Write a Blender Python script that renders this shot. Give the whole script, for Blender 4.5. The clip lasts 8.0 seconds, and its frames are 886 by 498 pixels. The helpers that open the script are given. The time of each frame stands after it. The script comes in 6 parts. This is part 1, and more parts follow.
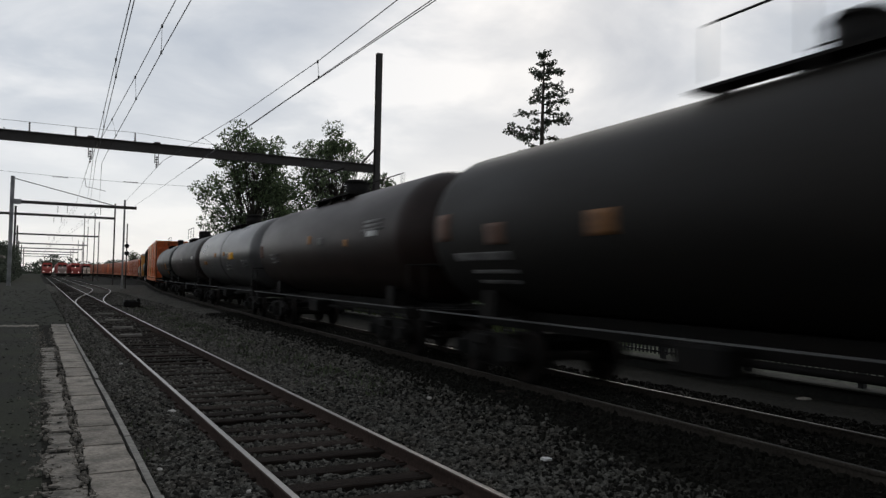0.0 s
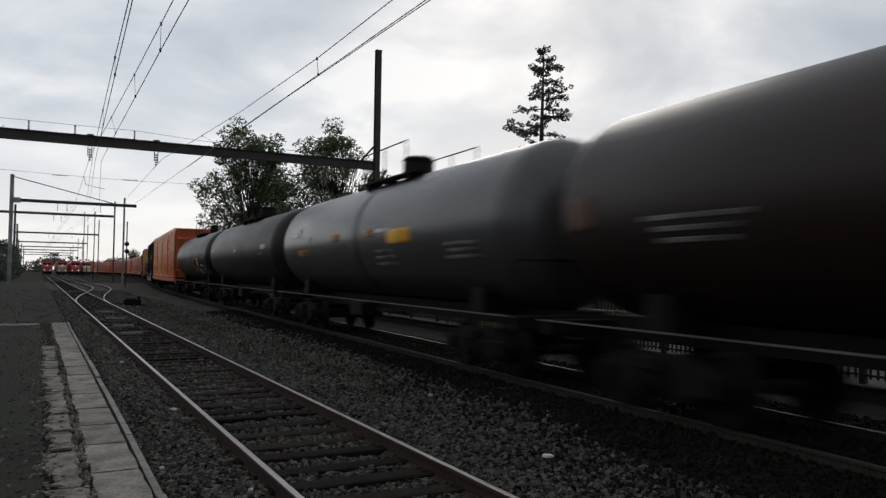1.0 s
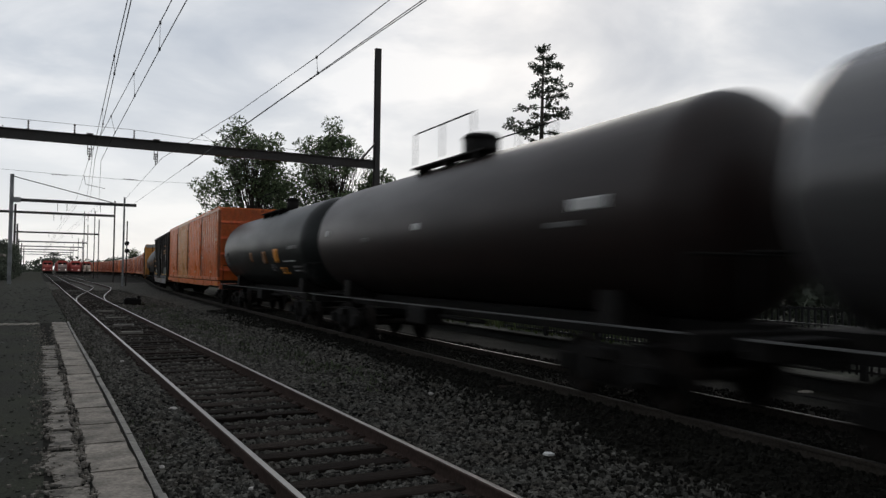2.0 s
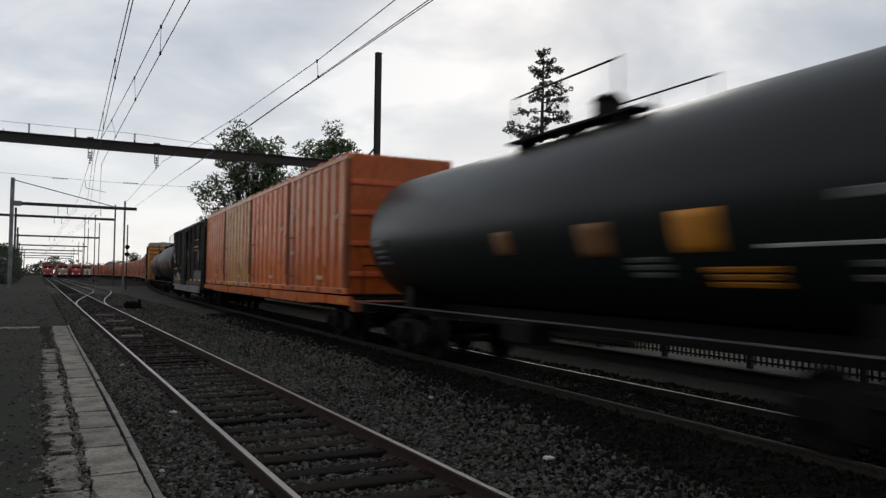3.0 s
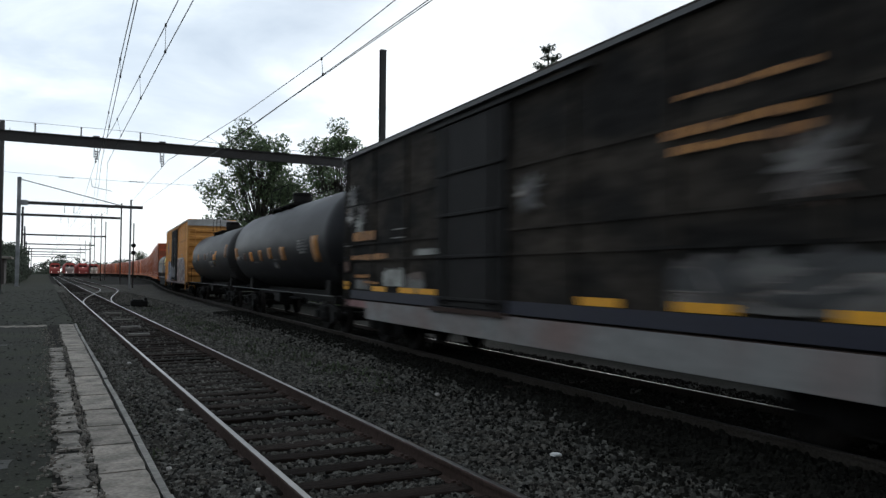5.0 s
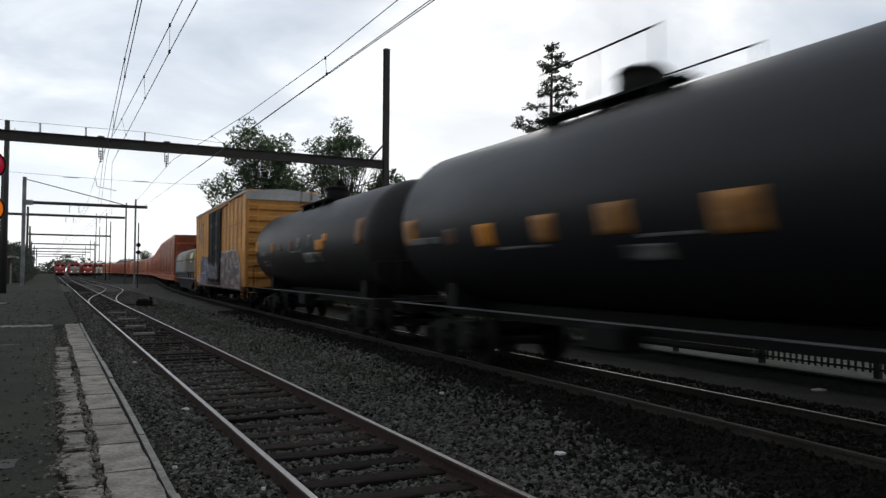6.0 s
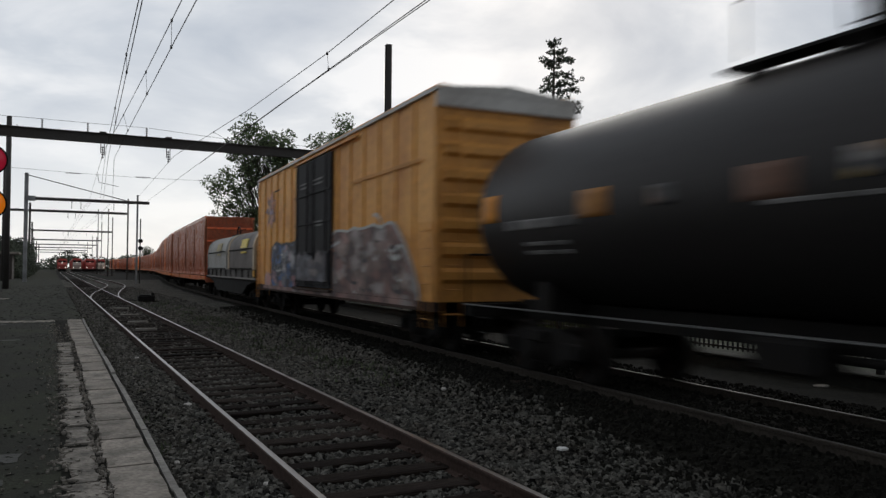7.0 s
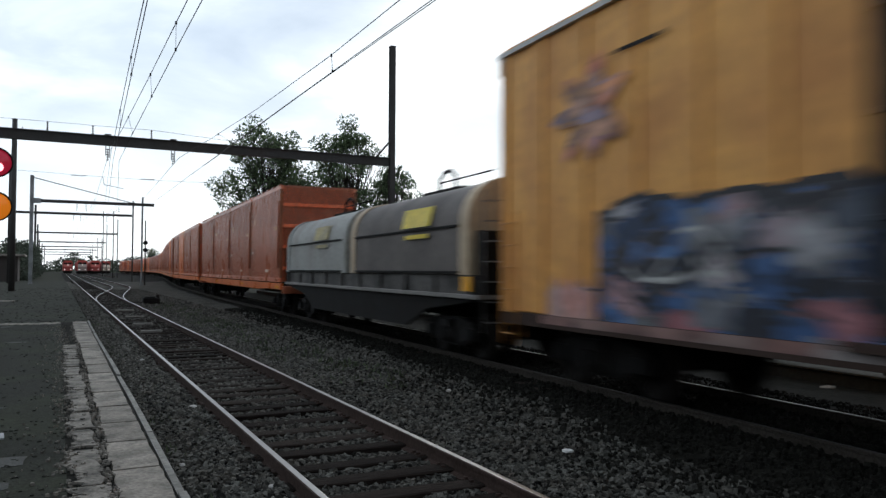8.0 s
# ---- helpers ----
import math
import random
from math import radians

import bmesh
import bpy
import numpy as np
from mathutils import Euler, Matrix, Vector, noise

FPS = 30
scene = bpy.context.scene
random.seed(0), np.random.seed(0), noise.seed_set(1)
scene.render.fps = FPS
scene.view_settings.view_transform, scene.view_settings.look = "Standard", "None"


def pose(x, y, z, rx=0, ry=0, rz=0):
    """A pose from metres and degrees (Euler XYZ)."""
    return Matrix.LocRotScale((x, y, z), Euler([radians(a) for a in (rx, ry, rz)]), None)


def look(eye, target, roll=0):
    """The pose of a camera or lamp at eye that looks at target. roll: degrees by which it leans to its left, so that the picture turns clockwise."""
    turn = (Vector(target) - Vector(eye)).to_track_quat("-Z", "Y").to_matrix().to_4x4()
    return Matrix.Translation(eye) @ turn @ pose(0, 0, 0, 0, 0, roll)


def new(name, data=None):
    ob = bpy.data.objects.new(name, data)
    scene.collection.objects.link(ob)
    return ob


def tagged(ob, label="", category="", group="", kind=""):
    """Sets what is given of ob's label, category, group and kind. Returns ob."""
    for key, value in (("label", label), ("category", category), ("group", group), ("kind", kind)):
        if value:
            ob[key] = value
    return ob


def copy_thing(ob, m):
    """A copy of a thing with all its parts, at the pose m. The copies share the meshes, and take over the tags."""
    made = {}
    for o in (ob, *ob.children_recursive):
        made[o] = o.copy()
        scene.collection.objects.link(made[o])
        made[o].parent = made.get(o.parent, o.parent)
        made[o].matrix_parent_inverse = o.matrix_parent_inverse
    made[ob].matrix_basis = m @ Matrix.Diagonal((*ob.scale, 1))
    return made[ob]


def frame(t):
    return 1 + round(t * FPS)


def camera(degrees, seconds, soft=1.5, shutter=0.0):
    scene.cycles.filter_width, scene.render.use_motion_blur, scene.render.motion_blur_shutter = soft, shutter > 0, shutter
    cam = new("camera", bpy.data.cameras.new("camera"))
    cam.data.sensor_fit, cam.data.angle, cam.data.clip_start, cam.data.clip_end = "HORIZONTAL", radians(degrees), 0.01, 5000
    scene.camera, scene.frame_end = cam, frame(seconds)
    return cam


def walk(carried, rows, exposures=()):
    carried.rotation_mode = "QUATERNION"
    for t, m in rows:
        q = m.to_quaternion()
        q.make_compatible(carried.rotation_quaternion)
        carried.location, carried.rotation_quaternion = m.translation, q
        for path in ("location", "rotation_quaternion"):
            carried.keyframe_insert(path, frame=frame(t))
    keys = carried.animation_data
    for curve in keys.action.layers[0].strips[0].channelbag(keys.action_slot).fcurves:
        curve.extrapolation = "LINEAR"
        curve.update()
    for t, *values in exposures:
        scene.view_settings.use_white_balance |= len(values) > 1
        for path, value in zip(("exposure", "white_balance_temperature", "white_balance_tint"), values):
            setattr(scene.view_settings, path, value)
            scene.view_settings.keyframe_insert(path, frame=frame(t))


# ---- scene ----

# ================= camera and its walk =================
EYE = (0.0, 0.0, 1.719)
cam = camera(61.0, 8.0, soft=1.4, shutter=0.6)
PATH = [  # seconds, dx, dy, dz, pitch, roll, yaw
    (0.0, -0.005, -0.031, 0.000, 2.253, -1.106, -28.270),
    (0.5, -0.006, -0.026, 0.004, 2.208, -0.918, -28.210),
    (1.0, -0.009, -0.021, 0.007, 1.993, -0.864, -28.262),
    (1.5, 0.000, 0.000, 0.000, 1.807, -0.741, -28.251),
    (3.0, -0.001, -0.010, 0.002, 2.172, -0.731, -28.225),
    (3.5, -0.001, -0.004, 0.004, 1.704, -0.548, -27.895),
    (4.0, -0.001, -0.008, -0.001, 1.634, -0.613, -28.115),
    (5.5, 0.002, 0.004, 0.001, 2.045, -0.397, -27.629),
    (6.0, -0.003, -0.006, 0.003, 1.855, -0.370, -27.490),
    (6.5, 0.004, 0.006, 0.004, 1.603, -0.398, -27.191),
    (7.0, -0.004, 0.005, -0.005, 1.558, -0.407, -27.360),
    (7.5, -0.003, 0.007, 0.001, 1.772, -0.396, -27.170),
    (8.0, -0.002, 0.017, 0.002, 1.643, -0.279, -27.026),
]
walk(cam, [(t, pose(EYE[0] + a, EYE[1] + b, EYE[2] + c, 90 + p, r, y)) for t, a, b, c, p, r, y in PATH],
     exposures=[(0.0, -0.1, 6500, 10), (1.5, -0.06, 6500, 10), (3.0, -0.08, 6500, 10), (3.6, 0.04, 6350, 9), (4.0, 0.08, 6050, 7), (5.5, 0.38, 6100, 6), (6.0, 0.2, 6300, 9), (6.5, -0.06, 6500, 10), (7.0, -0.06, 6500, 10), (7.5, 0.19, 6450, 10), (8.0, 0.38, 6000, 6)])

# ================= world and sun =================
SUN_AZ, SUN_EL = radians(35.0), radians(24.0)   # azimuth from +y towards +x
sun_dir = Vector((math.sin(SUN_AZ) * math.cos(SUN_EL), math.cos(SUN_AZ) * math.cos(SUN_EL), math.sin(SUN_EL)))


def build_world():
    w = bpy.data.worlds.new("overcast_sky")
    w.use_nodes = True
    scene.world = w
    nt = w.node_tree
    nt.nodes.clear()
    N, L = nt.nodes.new, nt.links.new

    def math_node(op, a, b=None, clamp=False):
        n = N("ShaderNodeMath")
        n.operation, n.use_clamp = op, clamp
        for i, v in enumerate((a, b)):
            if v is None:
                continue
            if isinstance(v, (int, float)):
                n.inputs[i].default_value = v
            else:
                L(v, n.inputs[i])
        return n.outputs[0]

    tc = N("ShaderNodeTexCoord").outputs["Generated"]
    sep = N("ShaderNodeSeparateXYZ")
    L(tc, sep.inputs[0])
    up = math_node("MAXIMUM", sep.outputs[2], 0.0)
    # flat cloud deck: divide by height
    den = math_node("ADD", up, 0.22)
    comb = N("ShaderNodeCombineXYZ")
    L(math_node("DIVIDE", sep.outputs[0], den), comb.inputs[0])
    L(math_node("DIVIDE", sep.outputs[1], den), comb.inputs[1])
    big = N("ShaderNodeTexNoise")
    big.inputs["Scale"].default_value, big.inputs["Detail"].default_value = 1.7, 7.0
    big.inputs["Roughness"].default_value, big.inputs["Distortion"].default_value = 0.52, 0.35
    L(comb.outputs[0], big.inputs["Vector"])
    ramp = N("ShaderNodeValToRGB")
    e = ramp.color_ramp.elements
    e[0].position, e[0].color = 0.37, (0.50, 0.55, 0.625, 1)
    e[1].position, e[1].color = 0.62, (0.91, 0.92, 0.935, 1)
    m = e.new(0.49)
    m.color = (0.64, 0.68, 0.735, 1)
    L(big.outputs["Fac"], ramp.inputs[0])
    # brighter towards the hidden sun, darker overhead and behind
    dot = N("ShaderNodeVectorMath")
    dot.operation = "DOT_PRODUCT"
    L(tc, dot.inputs[0])
    dot.inputs[1].default_value = Vector((-0.12, 0.99, 0.05)).normalized()
    ahead = N("ShaderNodeMapRange")
    ahead.interpolation_type = "SMOOTHSTEP"
    for k, v in (("From Min", -0.8), ("From Max", 0.99), ("To Min", 0.62), ("To Max", 0.99)):
        ahead.inputs[k].default_value = v
    L(dot.outputs["Value"], ahead.inputs["Value"])
    low = N("ShaderNodeMapRange")
    low.interpolation_type = "SMOOTHSTEP"
    for k, v in (("From Min", 0.0), ("From Max", 0.31), ("To Min", 1.0), ("To Max", 0.0)):
        low.inputs[k].default_value = v
    L(up, low.inputs["Value"])
    veil = N("ShaderNodeMix")
    veil.data_type = "RGBA"
    L(math_node("MULTIPLY", low.outputs[0], 0.78), veil.inputs[0])
    L(ramp.outputs[0], veil.inputs[6])
    veil.inputs[7].default_value = (1.0, 1.0, 1.01, 1)
    sky = N("ShaderNodeTexSky")
    sky.sky_type, sky.sun_disc = "NISHITA", False
    sky.sun_elevation, sky.sun_rotation = SUN_EL, SUN_AZ
    soft = N("ShaderNodeMix")
    soft.data_type, soft.blend_type = "RGBA", "ADD"
    soft.inputs[0].default_value = 0.013
    L(veil.outputs[2], soft.inputs[6])
    L(sky.outputs[0], soft.inputs[7])
    bg = N("ShaderNodeBackground")
    L(soft.outputs[2], bg.inputs[0])
    L(math_node("MULTIPLY", ahead.outputs[0], SKY_STRENGTH), bg.inputs[1])
    out = N("ShaderNodeOutputWorld")
    L(bg.outputs[0], out.inputs[0])


SKY_STRENGTH = 0.90
build_world()
sun = new("sun", bpy.data.lights.new("sun", "SUN"))
sun.data.energy, sun.data.angle, sun.data.color = 0.5, radians(20), (1.0, 0.95, 0.88)
sun.matrix_basis = look((0, 0, 60), Vector((0, 0, 60)) - sun_dir)

# ================= materials =================
_mats = {}


def mat(name, rgb, rough=0.7, metal=0.0, var=0.25, big=0.7, fine=18.0, second=None, amount=0.35, bump=0.15,
        stretch=(1, 1, 1), island=0.0, piece=0.0, spec=0.5, coat=0.0):
    """Two scales of colour change (stains of colour `second`, fine grain) and a fine relief."""
    if name in _mats:
        return _mats[name]
    m = bpy.data.materials.new(name)
    m.use_nodes = True
    nt = m.node_tree
    N, L = nt.nodes.new, nt.links.new
    b = nt.nodes["Principled BSDF"]
    tc = N("ShaderNodeTexCoord")
    mp = N("ShaderNodeMapping")
    mp.inputs["Scale"].default_value = stretch
    L(tc.outputs["Object"], mp.inputs[0])
    n1, n2 = N("ShaderNodeTexNoise"), N("ShaderNodeTexNoise")
    n1.inputs["Scale"].default_value, n1.inputs["Detail"].default_value = big, 5
    n2.inputs["Scale"].default_value, n2.inputs["Detail"].default_value = fine, 4
    L(mp.outputs[0], n1.inputs["Vector"])
    L(mp.outputs[0], n2.inputs["Vector"])
    ramp = N("ShaderNodeValToRGB")
    ramp.color_ramp.elements[0].position, ramp.color_ramp.elements[1].position = 0.42, 0.68
    L(n1.outputs["Fac"], ramp.inputs[0])
    sc = N("ShaderNodeMath")
    sc.operation = "MULTIPLY"
    L(ramp.outputs[0], sc.inputs[0])
    sc.inputs[1].default_value = amount
    mix = N("ShaderNodeMix")
    mix.data_type = "RGBA"
    L(sc.outputs[0], mix.inputs[0])
    mix.inputs[6].default_value = (*rgb, 1)
    mix.inputs[7].default_value = (*(second or [c * 0.5 for c in rgb]), 1)
    col = mix.outputs[2]
    val = N("ShaderNodeMapRange")
    val.inputs["From Min"].default_value, val.inputs["From Max"].default_value = 0.3, 0.7
    val.inputs["To Min"].default_value, val.inputs["To Max"].default_value = 1 - var, 1 + var
    L(n2.outputs["Fac"], val.inputs["Value"])
    hsv = N("ShaderNodeHueSaturation")
    L(col, hsv.inputs["Color"])
    fac = val.outputs[0]
    for amt, src in ((island, ("ShaderNodeNewGeometry", "Random Per Island")), (piece, ("ShaderNodeObjectInfo", "Random"))):
        if amt:
            r = N("ShaderNodeMapRange")
            r.inputs["To Min"].default_value, r.inputs["To Max"].default_value = 1 - amt, 1 + amt
            L(N(src[0]).outputs[src[1]], r.inputs["Value"])
            mu = N("ShaderNodeMath")
            mu.operation = "MULTIPLY"
            L(fac, mu.inputs[0])
            L(r.outputs[0], mu.inputs[1])
            fac = mu.outputs[0]
    L(fac, hsv.inputs["Value"])
    L(hsv.outputs[0], b.inputs["Base Color"])
    rr = N("ShaderNodeMapRange")
    rr.inputs["To Min"].default_value, rr.inputs["To Max"].default_value = max(0.05, rough - 0.12), min(1, rough + 0.12)
    L(n1.outputs["Fac"], rr.inputs["Value"])
    L(rr.outputs[0], b.inputs["Roughness"])
    b.inputs["Metallic"].default_value = metal
    b.inputs["Specular IOR Level"].default_value = spec
    b.inputs["Coat Weight"].default_value = coat
    if bump:
        bp = N("ShaderNodeBump")
        bp.inputs["Strength"].default_value, bp.inputs["Distance"].default_value = bump, 0.02
        L(n2.outputs["Fac"], bp.inputs["Height"])
        L(bp.outputs[0], b.inputs["Normal"])
    _mats[name] = m
    return m


def glow(name, rgb, strength):
    m = bpy.data.materials.new(name)
    m.use_nodes = True
    b = m.node_tree.nodes["Principled BSDF"]
    b.inputs["Base Color"].default_value = (*[c * 0.6 for c in rgb], 1)
    b.inputs["Emission Color"].default_value = (*rgb, 1)
    b.inputs["Emission Strength"].default_value = strength
    b.inputs["Roughness"].default_value = 0.25
    return m


def spray(name, colours, scale=1.6, tall=2.6):
    """Overlapping spray-paint shapes in a few colours, with soft edges."""
    m = bpy.data.materials.new(name)
    m.use_nodes = True
    nt = m.node_tree
    N, L = nt.nodes.new, nt.links.new
    b = nt.nodes["Principled BSDF"]
    tc, mp, warp = N("ShaderNodeTexCoord"), N("ShaderNodeMapping"), N("ShaderNodeTexNoise")
    mp.inputs["Scale"].default_value = (1, 1, tall)
    L(tc.outputs["Object"], mp.inputs[0])
    warp.inputs["Scale"].default_value = scale * 1.5
    L(mp.outputs[0], warp.inputs["Vector"])
    mixv = N("ShaderNodeMix")
    mixv.data_type, mixv.blend_type = "RGBA", "LINEAR_LIGHT"
    mixv.inputs[0].default_value = 0.35
    L(mp.outputs[0], mixv.inputs[6])
    L(warp.outputs["Color"], mixv.inputs[7])
    cell = N("ShaderNodeTexVoronoi")
    cell.feature = "SMOOTH_F1"
    cell.inputs["Scale"].default_value, cell.inputs["Smoothness"].default_value = scale, 0.12
    L(mixv.outputs[2], cell.inputs["Vector"])
    pick = N("ShaderNodeSeparateColor")
    L(cell.outputs["Color"], pick.inputs[0])
    ramp = N("ShaderNodeValToRGB")
    e = ramp.color_ramp.elements
    k = len(colours)
    e[0].position, e[0].color = 0.08, (*colours[0], 1)
    e[1].position, e[1].color = 0.92, (*colours[-1], 1)
    for i in range(1, k - 1):
        q = e.new(0.08 + 0.84 * i / (k - 1))
        q.color = (*colours[i], 1)
    L(pick.outputs[0], ramp.inputs[0])
    edge = N("ShaderNodeMapRange")
    edge.inputs["From Min"].default_value, edge.inputs["From Max"].default_value = 0.25, 0.75
    edge.inputs["To Min"].default_value, edge.inputs["To Max"].default_value = 1.15, 0.45
    L(cell.outputs["Distance"], edge.inputs["Value"])
    hsv = N("ShaderNodeHueSaturation")
    L(ramp.outputs[0], hsv.inputs["Color"])
    L(edge.outputs[0], hsv.inputs["Value"])
    L(hsv.outputs[0], b.inputs["Base Color"])
    b.inputs["Roughness"].default_value = 0.6
    return m


M_ASPHALT = mat("asphalt", (0.027, 0.028, 0.023), 0.95, var=0.45, big=0.7, fine=44, second=(0.041, 0.045, 0.031), amount=0.8, bump=0.7, spec=0.06)
M_GROUND = mat("dark_earth", (0.028, 0.028, 0.021), 0.95, var=0.4, big=0.15, fine=6, second=(0.04, 0.045, 0.024), amount=0.6, bump=0.6, spec=0.05)
M_BALLAST = mat("ballast_bed", (0.060, 0.057, 0.049), 0.95, var=0.8, big=0.5, fine=14, second=(0.024, 0.022, 0.018), amount=0.6, bump=1.0, spec=0.05)
M_STONE = mat("ballast_stone", (0.068, 0.066, 0.058), 0.9, var=0.3, big=3, fine=60, second=(0.046, 0.039, 0.032), amount=0.6, bump=0.3, island=0.97, spec=0.12)
# Dirt colour darkened for shade under the train; also used in slab joints.
M_DIRT_SHADE = mat("dirt_and_shade", (0.0115, 0.011, 0.0088), 0.95, var=0.5, big=0.8, fine=16, second=(0.017, 0.016, 0.013), amount=0.5, bump=0.9, spec=0.04)
M_CONC = mat("worn_concrete", (0.250, 0.224, 0.192), 0.92, var=0.28, big=2.6, fine=30, second=(0.085, 0.080, 0.070), amount=0.85, bump=0.6, piece=0.14, spec=0.15)
M_CONC_B = mat("broken_concrete", (0.225, 0.205, 0.178), 0.95, var=0.35, big=4.0, fine=25, second=(0.045, 0.043, 0.038), amount=0.9, bump=0.7, piece=0.15, spec=0.12)
M_TIE = mat("creosoted_wood", (0.021, 0.0165, 0.0138), 0.92, var=0.6, big=1.2, fine=14, second=(0.018, 0.014, 0.012), amount=0.7, bump=0.7, stretch=(0.4, 5, 5), piece=0.45, spec=0.05)
M_RUST = mat("rusty_rail_web", (0.050, 0.033, 0.027), 0.88, 0.0, var=0.3, big=2, fine=30, second=(0.035, 0.023, 0.018), amount=0.6, bump=0.3, spec=0.15)
M_SHINE = mat("polished_rail_head", (0.29, 0.275, 0.26), 0.36, 1.0, var=0.12, big=1, fine=12, amount=0.15, bump=0.02)
M_SOOTY_RAIL = mat("sooty_rail_web", (0.044, 0.038, 0.032), 0.9, var=0.35, big=2, fine=30, bump=0.2, spec=0.08)
M_DULLHEAD = mat("worn_rail_head", (0.050, 0.045, 0.039), 0.55, 1.0, var=0.12, big=1, fine=12, amount=0.3, bump=0.02)
# Near rail's head, coloured darker than the far one for shade by the train.
M_SHADEHEAD = mat("shaded_rail_head", (0.030, 0.027, 0.024), 0.75, 0.6, var=0.15, big=1, fine=12, amount=0.3, bump=0.02)
M_STEEL_D = mat("dark_catenary_steel", (0.038, 0.035, 0.033), 0.75, 0.0, var=0.3, big=1.5, fine=20, second=(0.035, 0.027, 0.022), amount=0.5, bump=0.2)
M_STEEL_G = mat("galvanised_steel", (0.27, 0.275, 0.28), 0.6, 0.3, var=0.15, big=1.0, fine=14, second=(0.10, 0.10, 0.10), amount=0.6, bump=0.1)
M_WIRE = mat("copper_wire", (0.035, 0.034, 0.033), 0.7, 0.0, var=0.1, bump=0)
M_INS = mat("brown_porcelain", (0.035, 0.022, 0.018), 0.35, var=0.1, bump=0)
M_BARK = mat("tree_bark", (0.045, 0.038, 0.030), 0.95, var=0.4, big=2, fine=12, bump=0.8, stretch=(3, 3, 0.6))
M_LEAF = mat("broad_leaf", (0.105, 0.142, 0.072), 0.7, var=0.3, big=0.5, fine=6, second=(0.075, 0.105, 0.055), amount=0.7, bump=0, island=0.6)
M_NEEDLE = mat("conifer_needle", (0.085, 0.100, 0.075), 0.8, var=0.3, big=0.8, fine=6, second=(0.03, 0.04, 0.02), amount=0.6, bump=0, island=0.5)
M_GRASS = mat("grass_blade", (0.075, 0.105, 0.035), 0.8, var=0.3, big=0.6, fine=5, second=(0.10, 0.10, 0.045), amount=0.6, bump=0, island=0.4)
M_FENCE = mat("black_fence_paint", (0.016, 0.016, 0.017), 0.6, var=0.2, bump=0.05)
M_BLACK = mat("black_running_gear", (0.0075, 0.007, 0.0065), 0.85, var=0.35, big=2, fine=18, second=(0.014, 0.011, 0.009), amount=0.6, bump=0.3, spec=0.2)
M_WHEEL = mat("wheel_steel", (0.009, 0.0078, 0.007), 0.85, 0.0, var=0.3, big=3, fine=20, second=(0.024, 0.017, 0.013), amount=0.5, bump=0.1, spec=0.12)
M_WHITE = mat("white_marking", (0.55, 0.55, 0.54), 0.6, var=0.2, big=1.5, fine=15, second=(0.25, 0.24, 0.22), amount=0.6, bump=0.05)
M_GREYMARK = mat("faded_grey_marking", (0.16, 0.155, 0.15), 0.7, var=0.3, big=2.5, fine=15, second=(0.035, 0.034, 0.033), amount=0.8, bump=0.05)
M_YELLOW = mat("reflective_yellow", (0.78, 0.37, 0.012), 0.5, var=0.15, big=1.5, fine=14, second=(0.52, 0.24, 0.012), amount=0.5, bump=0.05)
M_ORANGE_L = mat("orange_marking", (0.36, 0.155, 0.026), 0.6, var=0.3, big=2.5, fine=14, second=(0.11, 0.05, 0.022), amount=0.75, bump=0.05)
M_WIN = mat("dark_window_glass", (0.012, 0.013, 0.015), 0.12, var=0.05, bump=0)


def thin(m, amount):
    """Lets some light through a leaf."""
    nt = m.node_tree
    b = nt.nodes["Principled BSDF"]
    t, mx = nt.nodes.new("ShaderNodeBsdfTranslucent"), nt.nodes.new("ShaderNodeMixShader")
    nt.links.new(b.inputs["Base Color"].links[0].from_socket, t.inputs["Color"])
    mx.inputs[0].default_value = amount
    nt.links.new(b.outputs[0], mx.inputs[1])
    nt.links.new(t.outputs[0], mx.inputs[2])
    nt.links.new(mx.outputs[0], nt.nodes["Material Output"].inputs["Surface"])


thin(M_LEAF, 0.6)
thin(M_NEEDLE, 0.35)
thin(M_GRASS, 0.4)

# ================= geometry helpers =================


